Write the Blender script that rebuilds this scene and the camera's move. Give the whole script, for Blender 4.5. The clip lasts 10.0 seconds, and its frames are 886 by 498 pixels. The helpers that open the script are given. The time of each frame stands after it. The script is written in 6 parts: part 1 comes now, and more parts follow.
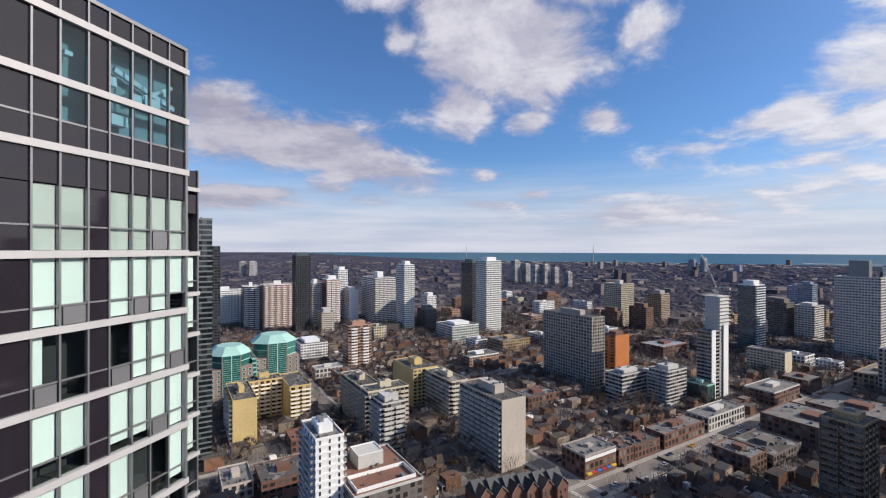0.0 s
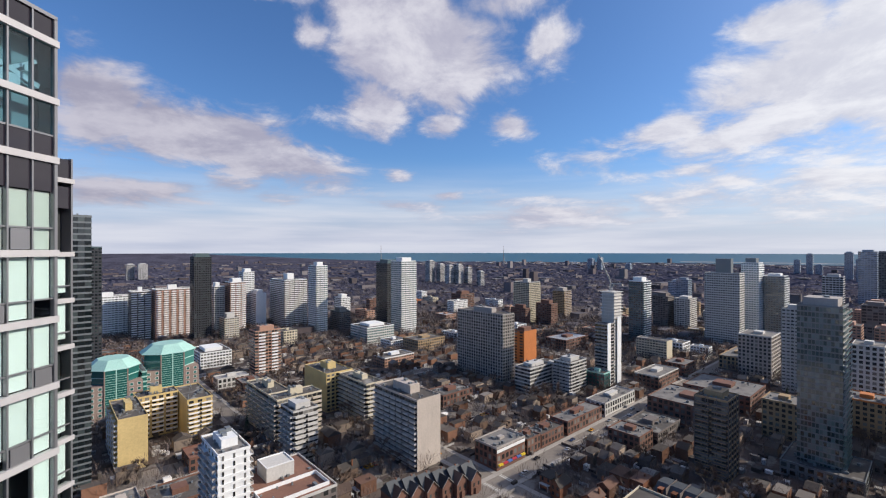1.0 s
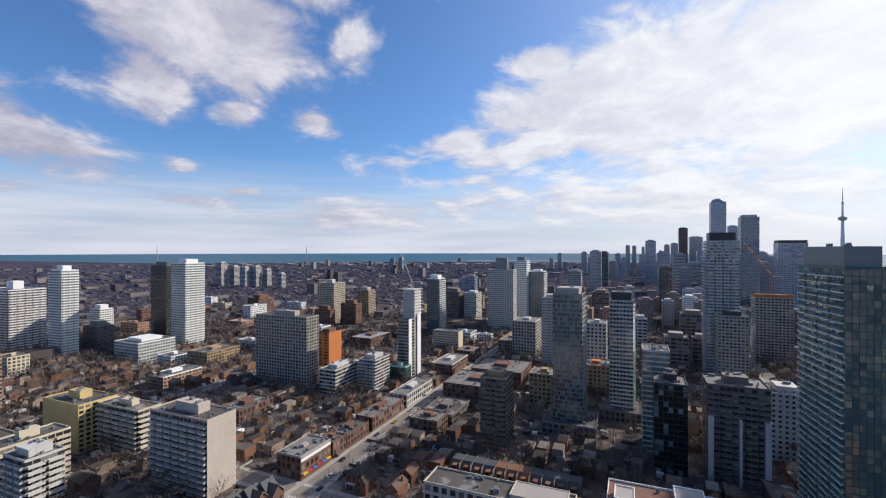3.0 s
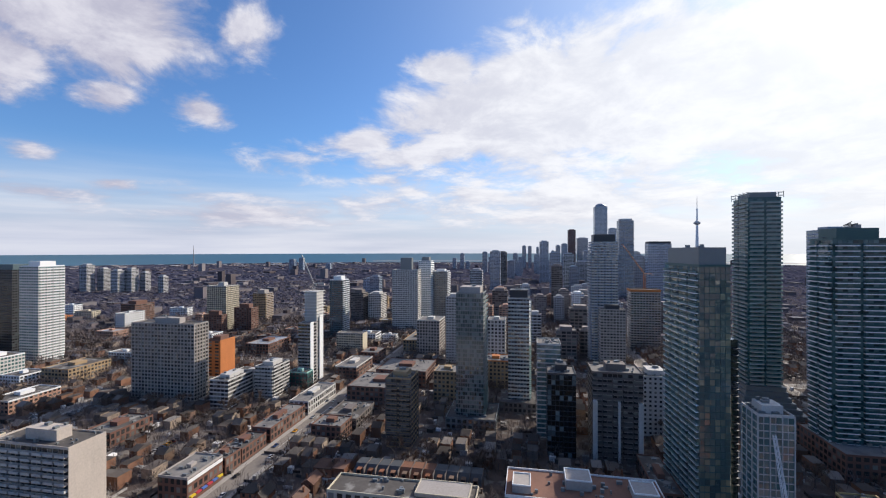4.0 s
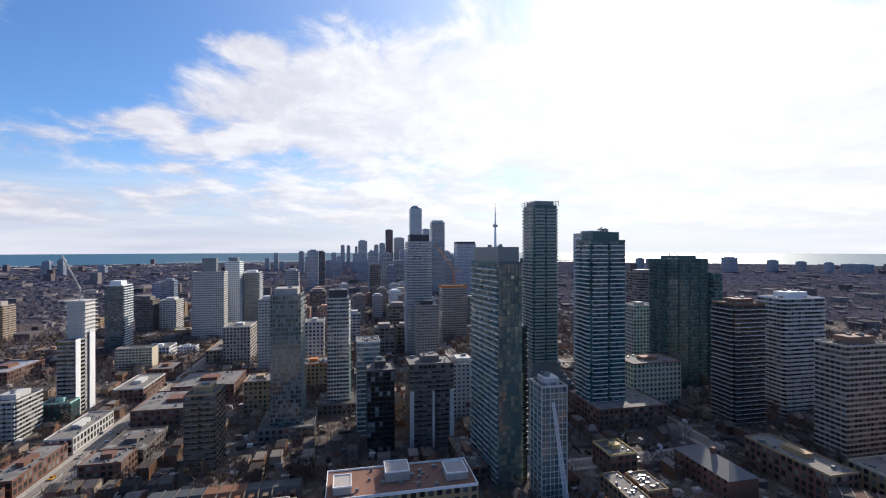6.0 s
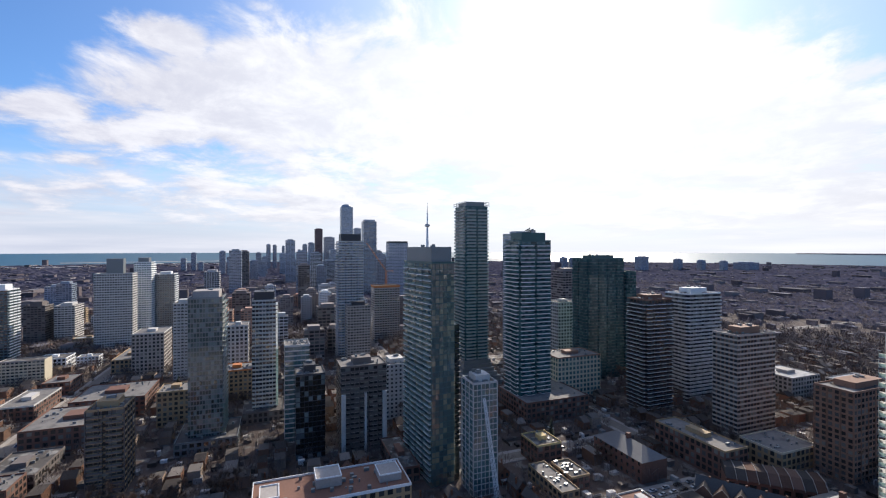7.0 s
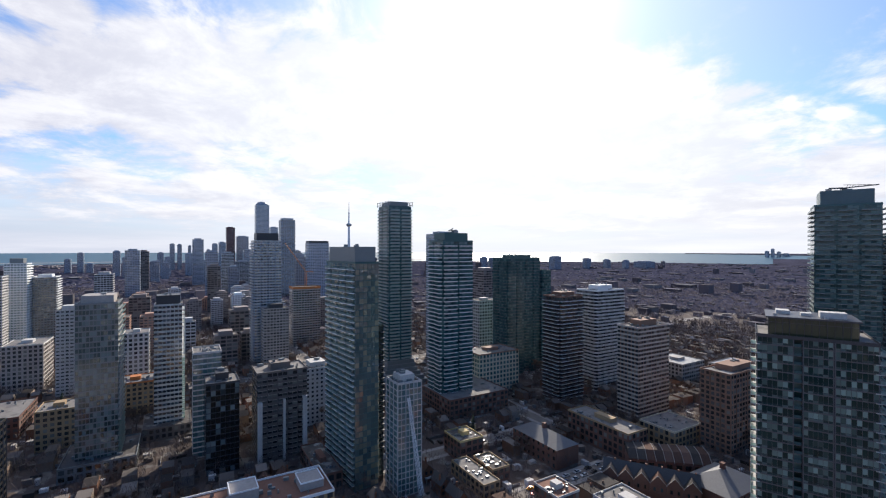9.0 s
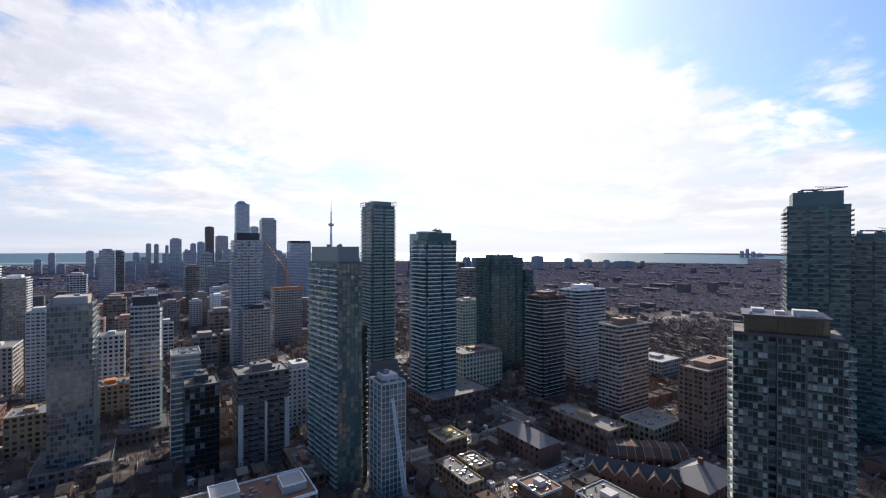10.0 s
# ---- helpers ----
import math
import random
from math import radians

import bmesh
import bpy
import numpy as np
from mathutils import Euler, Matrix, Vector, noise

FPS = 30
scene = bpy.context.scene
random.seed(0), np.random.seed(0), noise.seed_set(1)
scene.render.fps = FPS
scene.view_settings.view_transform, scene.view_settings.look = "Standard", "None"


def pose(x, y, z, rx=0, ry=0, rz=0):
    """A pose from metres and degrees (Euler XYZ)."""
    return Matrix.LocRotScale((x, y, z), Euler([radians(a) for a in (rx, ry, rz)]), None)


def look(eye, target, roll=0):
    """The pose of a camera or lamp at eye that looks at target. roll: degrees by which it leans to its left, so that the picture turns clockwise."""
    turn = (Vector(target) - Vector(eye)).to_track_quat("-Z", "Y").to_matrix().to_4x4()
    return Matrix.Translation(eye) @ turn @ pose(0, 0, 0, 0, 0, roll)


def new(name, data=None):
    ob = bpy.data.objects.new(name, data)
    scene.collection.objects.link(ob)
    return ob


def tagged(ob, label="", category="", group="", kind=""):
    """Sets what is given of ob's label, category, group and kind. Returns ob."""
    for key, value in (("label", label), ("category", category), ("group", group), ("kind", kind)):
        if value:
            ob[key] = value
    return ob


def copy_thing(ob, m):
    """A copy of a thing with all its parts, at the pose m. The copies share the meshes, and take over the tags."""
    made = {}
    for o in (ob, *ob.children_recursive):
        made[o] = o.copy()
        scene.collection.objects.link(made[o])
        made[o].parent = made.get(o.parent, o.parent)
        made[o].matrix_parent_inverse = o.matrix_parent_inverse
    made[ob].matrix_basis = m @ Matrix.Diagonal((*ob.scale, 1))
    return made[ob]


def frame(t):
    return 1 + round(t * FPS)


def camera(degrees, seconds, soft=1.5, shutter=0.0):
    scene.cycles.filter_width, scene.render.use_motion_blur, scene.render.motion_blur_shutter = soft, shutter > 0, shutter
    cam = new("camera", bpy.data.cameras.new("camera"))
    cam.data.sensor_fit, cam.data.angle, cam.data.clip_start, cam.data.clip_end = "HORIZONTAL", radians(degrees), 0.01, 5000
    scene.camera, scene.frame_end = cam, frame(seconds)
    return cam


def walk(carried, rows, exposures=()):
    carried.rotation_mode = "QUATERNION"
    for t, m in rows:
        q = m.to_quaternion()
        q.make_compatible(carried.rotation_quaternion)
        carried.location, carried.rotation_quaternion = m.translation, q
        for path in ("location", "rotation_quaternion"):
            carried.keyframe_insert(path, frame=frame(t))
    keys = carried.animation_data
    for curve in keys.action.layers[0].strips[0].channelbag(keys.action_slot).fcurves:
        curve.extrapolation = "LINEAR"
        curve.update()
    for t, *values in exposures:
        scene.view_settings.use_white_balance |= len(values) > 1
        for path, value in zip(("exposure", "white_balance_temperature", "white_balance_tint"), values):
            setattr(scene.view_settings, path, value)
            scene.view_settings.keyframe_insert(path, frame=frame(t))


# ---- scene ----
cam = camera(89.56, 10.0, soft=1.15)
# seconds, x, y, z, yaw, pitch, roll
ROWS = [
    (0, 0.00, 0.00, 122.00, -31.15, -0.04, -0.12),
    (0.5, 0.02, 0.06, 121.94, -36.74, 0.01, -0.02),
    (1, 0.09, 0.23, 121.93, -42.02, 0.03, -0.00),
    (1.5, 0.15, 0.57, 121.91, -47.70, 0.04, -0.01),
    (2, -0.02, 0.85, 121.73, -53.69, 0.05, 0.00),
    (2.5, -0.20, 1.08, 121.64, -59.88, 0.07, -0.01),
    (3.8, -0.44, 1.38, 121.98, -76.95, 0.09, 0.04),
    (4, -0.44, 1.41, 122.02, -78.97, 0.09, 0.04),
    (4.5, -0.38, 1.54, 122.04, -85.20, 0.05, 0.09),
    (5, -0.22, 1.79, 121.95, -91.17, 0.00, 0.03),
    (5.5, -0.01, 2.07, 121.87, -96.78, 0.01, 0.03),
    (7, 0.16, 2.81, 122.08, -110.65, -0.05, 0.00),
    (7.5, 0.33, 3.23, 122.15, -114.07, -0.06, -0.05),
    (8, 0.38, 3.50, 122.10, -116.77, -0.02, -0.07),
    (8.5, 0.41, 3.61, 122.05, -118.90, -0.03, -0.05),
    (9, 0.45, 3.73, 122.02, -120.56, -0.04, -0.07),
    (9.5, 0.57, 3.88, 122.01, -121.81, -0.03, -0.07),
    (10, 0.66, 4.14, 121.95, -122.73, -0.03, -0.07),
]
walk(cam, [(t, pose(x, y, z, 90 + pitch, roll, yaw)) for t, x, y, z, yaw, pitch, roll in ROWS],
     exposures=[(0, 0.03), (2.5, 0.07), (5.0, 0.15), (7.5, 0.24), (10, 0.24)])

# ---------------------------------------------------------------- light
# headings run clockwise from +y, like a compass; +x and +y are the two street directions
SUN_HEADING, SUN_HEIGHT = 128.0, 29.5


def heading(az, el=0.0):
    a, e = radians(az), radians(el)
    return Vector((math.cos(e) * math.sin(a), math.cos(e) * math.cos(a), math.sin(e)))


sun = new("sun", bpy.data.lights.new("sun", "SUN"))
sun.data.energy, sun.data.angle, sun.data.color = 5.0, radians(0.6), (1.0, 0.91, 0.80)
sun.matrix_world = look(heading(SUN_HEADING, SUN_HEIGHT) * 900, (0, 0, 0))

world = bpy.data.worlds.new("sky")
scene.world = world
world.use_nodes = True
wt = world.node_tree
wt.nodes.clear()


class Sky:
    """Short hand for math in the sky's node tree."""

    @staticmethod
    def node(kind, *values, op=None):
        n = wt.nodes.new(kind)
        if op:
            n.operation = op
        for i, v in enumerate(values):
            if v is None:
                continue
            if isinstance(v, bpy.types.NodeSocket):
                wt.links.new(v, n.inputs[i])
            else:
                n.inputs[i].default_value = v
        return n

    @staticmethod
    def m(op, *values):
        return Sky.node("ShaderNodeMath", *values, op=op).outputs[0]

    @staticmethod
    def step(value, low, high):
        n = wt.nodes.new("ShaderNodeMapRange")
        n.interpolation_type = "SMOOTHSTEP"
        wt.links.new(value, n.inputs[0])
        n.inputs[1].default_value, n.inputs[2].default_value = low, high
        return n.outputs[0]

    @staticmethod
    def mix(fac, a, b):
        n = wt.nodes.new("ShaderNodeMix")
        n.data_type = "RGBA"
        for i, v in ((0, fac), (6, a), (7, b)):
            if isinstance(v, bpy.types.NodeSocket):
                wt.links.new(v, n.inputs[i])
            else:
                n.inputs[i].default_value = v if i == 0 else (*v, 1)
        return n.outputs[2]


way = Sky.node("ShaderNodeTexCoord").outputs["Generated"]
axes = Sky.node("ShaderNodeSeparateXYZ", way)
east, north, up = axes.outputs
az_deg = Sky.m("MULTIPLY", Sky.m("ARCTAN2", east, north), 57.2958)
el_deg = Sky.m("MULTIPLY", Sky.m("ARCSINE", up), 57.2958)
sky = wt.nodes.new("ShaderNodeTexSky")
sky.sky_type, sky.sun_disc = "NISHITA", False
sky.sun_elevation, sky.sun_rotation = radians(SUN_HEIGHT), radians(SUN_HEADING)
sky.altitude, sky.air_density, sky.dust_density, sky.ozone_density = 100, 1.0, 0.6, 1.6
clear = Sky.node("ShaderNodeMix")
clear.data_type, clear.blend_type = "RGBA", "MULTIPLY"
clear.inputs[0].default_value = 1.0
wt.links.new(sky.outputs[0], clear.inputs[6])
clear.inputs[7].default_value = (0.066, 0.098, 0.141, 1)


# a turning field of billows, flattened towards the horizon
depth_of_air = Sky.m("MULTIPLY", Sky.m("LOGARITHM", Sky.m("ADD", Sky.m("MAXIMUM", up, 0.0), 0.10), 2.7183), 0.80)
field = Sky.node("ShaderNodeCombineXYZ", east, north, depth_of_air).outputs[0]
TOWARDS_SUN = heading(SUN_HEADING, SUN_HEIGHT)


def cloud_noise(scale, detail, rough, warp=0.0, shift=0.0):
    n = Sky.node("ShaderNodeTexNoise")
    moved = Sky.node("ShaderNodeVectorMath", field, tuple(TOWARDS_SUN * shift + Vector((3.1, 1.7, 0.4 + shift))), op="ADD").outputs[0]
    wt.links.new(moved, n.inputs["Vector"])
    for key, v in (("Scale", scale), ("Detail", detail), ("Roughness", rough), ("Distortion", warp)):
        n.inputs[key].default_value = v
    return n.outputs[0]


billow = cloud_noise(6.5, 10, 0.63, 0.3)
billow_sunward = cloud_noise(6.5, 6, 0.63, 0.3, 0.05)
broad = cloud_noise(2.6, 4, 0.55)
warp_az = Sky.m("MULTIPLY", Sky.m("SUBTRACT", cloud_noise(4.5, 4, 0.55, 0.0, 0.5), 0.5), 8.0)
warp_el = Sky.m("MULTIPLY", Sky.m("SUBTRACT", cloud_noise(5.5, 4, 0.55, 0.0, 0.9), 0.5), 5.0)
density = None


def cloud(az, el, wide, high, tilt=0.0, thick=1.0):
    """One body of cloud about a heading and height, in degrees."""
    global density
    da = Sky.m("ADD", Sky.m("SUBTRACT", az_deg, az), Sky.m("MULTIPLY", warp_az, min(1.0, 0.15 * wide)))
    de = Sky.m("SUBTRACT", Sky.m("SUBTRACT", Sky.m("ADD", el_deg, Sky.m("MULTIPLY", warp_el, min(1.0, 0.2 * high))), el), Sky.m("MULTIPLY", da, tilt))
    a, e = Sky.m("DIVIDE", da, wide), Sky.m("DIVIDE", de, high)
    r2 = Sky.m("ADD", Sky.m("MULTIPLY", a, a), Sky.m("MULTIPLY", e, e))
    body = Sky.m("MULTIPLY", Sky.m("EXPONENT", Sky.m("MULTIPLY", r2, -0.9)), thick)
    density = body if density is None else Sky.m("MAXIMUM", density, body)


cloud(38.8, 24.1, 10.0, 6.4, -0.1, 1.6)
cloud(31.6, 28.3, 5.0, 3.8, 0, 1.0)
cloud(33.4, 17.9, 5.2, 3.2, 0, 1.1)
cloud(42.0, 15.4, 3.2, 1.6, 0, 0.95)
cloud(26.2, 24.8, 2.8, 2.0, 0, 0.9)
cloud(45.4, 24.5, 3.9, 3.6, 0, 1.0)
cloud(50.4, 15.3, 3.3, 1.7, 0, 1.1)
cloud(55.7, 24.5, 3.3, 3.4, 0, 0.72)
cloud(46.4, 28.8, 9.3, 2.1, 0, 0.8)
cloud(23.7, 29.2, 4.9, 1.7, 0, 0.7)
cloud(4.4, 14.3, 4.3, 3.9, -0.1, 1.35)
cloud(17.0, 12.0, 12.0, 3.0, -0.28, 1.3)
cloud(9.5, 13.3, 4.3, 2.8, -0.2, 1.4)
cloud(18.0, 7.1, 6.3, 1.5, -0.05, 0.85)
cloud(7.0, 5.9, 8.3, 2.1, 0, 0.85)
cloud(35.9, 9.3, 2.2, 1.0, 0, 0.9)
cloud(37.4, 5.4, 4.9, 0.9, 0, 0.75)
cloud(42.7, 6.7, 2.1, 0.7, 0, 0.75)
cloud(56.0, 4.1, 13.7, 2.0, 0, 0.75)
cloud(95.0, 16.8, 15.1, 6.5, 0.18, 1.5)
cloud(79.1, 22.1, 3.9, 2.0, 0, 1.15)
cloud(82.3, 15.7, 10.7, 5.4, 0.35, 1.25)
cloud(68.6, 13.1, 5.7, 1.8, 0.15, 1.05)
cloud(75.8, 12.1, 10.0, 2.6, 0.1, 1.1)
cloud(95.5, 6.5, 14.3, 3.1, 0, 1.0)
cloud(71.7, 8.7, 4.4, 1.1, 0, 0.85)
cloud(56.7, 5.1, 13.3, 2.0, 0, 0.6)
cloud(78.7, 22.1, 3.8, 2.0, 0, 1.15)
cloud(89.4, 18.9, 15.8, 5.8, 0.2, 1.35)
cloud(68.3, 12.9, 5.7, 1.5, 0.15, 1.0)
cloud(109.8, 18.0, 21.0, 8.3, 0.15, 1.6)
cloud(71.4, 8.8, 4.1, 1.0, 0, 0.9)
cloud(93.8, 24.8, 2.5, 0.8, 0, 0.55)
cloud(88.3, 26.6, 2.1, 0.8, 0, 0.5)
cloud(126.8, 13.1, 18.2, 7.8, 0, 1.7)
cloud(99.5, 5.8, 36.7, 3.8, 0, 0.95)
cloud(129.4, 16.1, 25.6, 7.6, -0.05, 1.7)
cloud(95.9, 10.1, 35.6, 4.2, 0, 0.85)
cloud(90.4, 10.6, 18.6, 2.9, 0, 0.8)
cloud(154.2, 16.4, 3.8, 1.6, 0.05, 1.0)
cloud(158.4, 14.7, 0.9, 0.7, 0, 0.9)
cloud(140.7, 11.6, 20.0, 6.7, -0.05, 1.5)
cloud(153.9, 16.2, 3.8, 1.4, 0, 1.0)
cloud(158.6, 14.1, 1.3, 0.7, 0, 0.95)
cloud(161.9, 12.9, 2.1, 1.0, 0, 0.95)
cloud(164.1, 14.8, 2.9, 1.0, 0, 0.75)
cloud(164.9, 10.7, 1.6, 0.7, 0, 0.7)
cloud(152.2, 12.8, 7.0, 3.5, -0.2, 1.25)
cloud(163.7, 7.9, 7.1, 2.8, 0, 1.15)
cloud(144.5, 5.4, 37.4, 3.9, 0, 1.2)
# unseen clouds added behind and above the camera to whiten the fill light
cloud(195, 20, 20, 10, 0, 1.1)
cloud(235, 30, 26, 14, 0, 1.3)
cloud(275, 22, 22, 12, 0, 1.3)
cloud(318, 26, 24, 15, 0, 1.3)
cloud(255, 58, 50, 16, 0, 1.2)
cloud(60, 66, 70, 14, 0, 1.2)
cloud(150, 74, 120, 16, 0, 1.3)
cloud(300, 72, 90, 16, 0, 1.3)
cover = Sky.m("ADD", density, Sky.m("MULTIPLY", Sky.m("SUBTRACT", billow, 0.5), 2.1))
cover = Sky.step(cover, 0.27, 0.88)
sunward = Sky.node("ShaderNodeVectorMath", way, tuple(TOWARDS_SUN), op="DOT_PRODUCT").outputs["Value"]
glow = Sky.m("MINIMUM", Sky.m("MULTIPLY", Sky.m("POWER", Sky.m("MAXIMUM", sunward, 0.0), 2.1), 1.08), 1.0)
core = Sky.m("POWER", Sky.m("MAXIMUM", sunward, 0.0), 90.0)
relief = Sky.m("MULTIPLY", Sky.m("SUBTRACT", billow, billow_sunward), 1.6)
shade = Sky.step(Sky.m("ADD", relief, Sky.m("ADD", Sky.m("MULTIPLY", broad, 0.7), Sky.m("MULTIPLY", cover, 0.25))), 0.25, 0.95)
cloud_colour = Sky.mix(shade, (0.46, 0.45, 0.56), (0.74, 0.725, 0.79))
away = Sky.mix(shade, (0.36, 0.345, 0.44), (0.58, 0.555, 0.63))
cloud_colour = Sky.mix(Sky.step(sunward, -0.40, 0.12), away, cloud_colour)
# clouds across from the sun, out of view, are brightened to fill shaded faces
facing_sun = Sky.step(Sky.m("MULTIPLY", sunward, -1.0), 0.45, 0.75)
cloud_colour = Sky.mix(facing_sun, cloud_colour, (2.05, 1.92, 1.76))
sunlit = Sky.mix(shade, (0.78, 0.79, 0.84), (1.0, 1.0, 1.0))
cloud_colour = Sky.mix(glow, cloud_colour, sunlit)
# haze and thin bands of stratus in the lowest degrees
bands = Sky.node("ShaderNodeTexNoise")
wt.links.new(Sky.node("ShaderNodeCombineXYZ", Sky.m("MULTIPLY", az_deg, 0.035), Sky.m("MULTIPLY", el_deg, 0.42), 0.3).outputs[0], bands.inputs["Vector"])
bands.inputs["Scale"].default_value, bands.inputs["Detail"].default_value = 1.6, 6
low = Sky.m("SUBTRACT", 1.0, Sky.step(el_deg, 1.0, 12.0))
veil = Sky.m("MULTIPLY", low, Sky.m("ADD", 0.45, Sky.m("MULTIPLY", bands.outputs[0], 0.95)))
haze_colour = Sky.mix(Sky.step(bands.outputs[0], 0.22, 0.78), (0.49, 0.53, 0.68), (0.68, 0.70, 0.79))
haze_colour = Sky.mix(glow, haze_colour, Sky.mix(Sky.step(bands.outputs[0], 0.22, 0.78), (0.70, 0.72, 0.80), (0.92, 0.92, 0.94)))
clear_hazy = Sky.mix(Sky.m("MINIMUM", veil, 0.95), clear.outputs[2], haze_colour)
colour = Sky.mix(Sky.m("MULTIPLY", cover, 0.94), clear_hazy, cloud_colour)
colour = Sky.mix(Sky.m("MULTIPLY", Sky.m("SUBTRACT", 1.0, Sky.step(el_deg, 0.0, 5.0)), 0.7), colour, haze_colour)
bloom = Sky.m("MULTIPLY", Sky.m("POWER", Sky.m("MAXIMUM", sunward, 0.0), 6.5), 0.62)
colour = Sky.mix(bloom, colour, (0.90, 0.93, 0.98))
colour = Sky.mix(Sky.m("MINIMUM", Sky.m("MULTIPLY", core, 1.2), 1.0), colour, (1.7, 1.66, 1.6))
out = Sky.node("ShaderNodeBackground", colour, 1.0)
wt.links.new(out.outputs[0], Sky.node("ShaderNodeOutputWorld").inputs[0])


# ---------------------------------------------------------------- materials
def material(name, base, rough=0.8, metal=0.0, vary=0.25, grain=1.2, coarse=0.08, bump=0.15, per_object=0.0, per_island=0.0,
             streak=0.0, ior=1.45, second=None, shine=0.5, patch=None, patch_scale=0.05):
    """A weathered surface: colour varied at a fine and a coarse scale, with streaks down walls, and per piece where asked."""
    mat = bpy.data.materials.new(name)
    mat.use_nodes = True
    t = mat.node_tree
    b = t.nodes["Principled BSDF"]
    b.inputs["Roughness"].default_value, b.inputs["Metallic"].default_value, b.inputs["IOR"].default_value = rough, metal, ior
    b.inputs["Specular IOR Level"].default_value = shine
    place = t.nodes.new("ShaderNodeNewGeometry").outputs["Position"]

    def noise_at(scale, detail, stretch=None):
        n = t.nodes.new("ShaderNodeTexNoise")
        n.inputs["Scale"].default_value, n.inputs["Detail"].default_value = scale, detail
        if stretch:
            mp = t.nodes.new("ShaderNodeMapping")
            mp.inputs["Scale"].default_value = stretch
            t.links.new(place, mp.inputs[0])
            t.links.new(mp.outputs[0], n.inputs["Vector"])
        else:
            t.links.new(place, n.inputs["Vector"])
        return n.outputs[0]

    def calc(op, a, c):
        n = t.nodes.new("ShaderNodeMath")
        n.operation = op
        for i, v in enumerate((a, c)):
            if isinstance(v, bpy.types.NodeSocket):
                t.links.new(v, n.inputs[i])
            else:
                n.inputs[i].default_value = v
        return n.outputs[0]

    fine, wide = noise_at(grain, 4), noise_at(coarse, 3)
    tone = calc("ADD", calc("MULTIPLY", calc("SUBTRACT", fine, 0.5), vary * 1.6), calc("MULTIPLY", calc("SUBTRACT", wide, 0.5), vary * 1.6))
    if streak:
        tone = calc("ADD", tone, calc("MULTIPLY", calc("SUBTRACT", noise_at(1.0, 3, (0.9, 0.9, 0.06)), 0.5), streak * 2))
    if per_object:
        r = t.nodes.new("ShaderNodeObjectInfo").outputs["Random"]
        tone = calc("ADD", tone, calc("MULTIPLY", calc("SUBTRACT", r, 0.5), per_object * 2))
    if per_island:
        r = t.nodes.new("ShaderNodeNewGeometry").outputs["Random Per Island"]
        tone = calc("ADD", tone, calc("MULTIPLY", calc("SUBTRACT", r, 0.5), per_island * 2))
    colour = None
    if second:
        n = t.nodes.new("ShaderNodeMix")
        n.data_type = "RGBA"
        r = t.nodes.new("ShaderNodeNewGeometry").outputs["Random Per Island"] if per_island else t.nodes.new("ShaderNodeObjectInfo").outputs["Random"]
        ramp = t.nodes.new("ShaderNodeMapRange")
        ramp.inputs[1].default_value, ramp.inputs[2].default_value = 0.45, 0.75
        t.links.new(calc("FRACT", calc("MULTIPLY", r, 7.31), 0.0), ramp.inputs[0])
        t.links.new(ramp.outputs[0], n.inputs[0])
        n.inputs[6].default_value, n.inputs[7].default_value = (*base, 1), (*second, 1)
        colour = n.outputs[2]
    if patch:
        n = t.nodes.new("ShaderNodeMix")
        n.data_type = "RGBA"
        ramp = t.nodes.new("ShaderNodeMapRange")
        ramp.inputs[1].default_value, ramp.inputs[2].default_value = 0.54, 0.62
        t.links.new(noise_at(patch_scale, 6), ramp.inputs[0])
        t.links.new(ramp.outputs[0], n.inputs[0])
        n.inputs[6].default_value, n.inputs[7].default_value = (*base, 1), (*patch, 1)
        if colour:
            t.links.new(colour, n.inputs[6])
        colour = n.outputs[2]
    hsv = t.nodes.new("ShaderNodeHueSaturation")
    hsv.inputs["Color"].default_value = (*base, 1)
    if colour:
        t.links.new(colour, hsv.inputs["Color"])
    t.links.new(calc("MAXIMUM", calc("ADD", tone, 1.0), 0.08), hsv.inputs["Value"])
    t.links.new(hsv.outputs[0], b.inputs["Base Color"])
    if bump:
        bn = t.nodes.new("ShaderNodeBump")
        bn.inputs["Strength"].default_value, bn.inputs["Distance"].default_value = bump, 0.05
        t.links.new(fine, bn.inputs["Height"])
        t.links.new(bn.outputs[0], b.inputs["Normal"])
    return mat


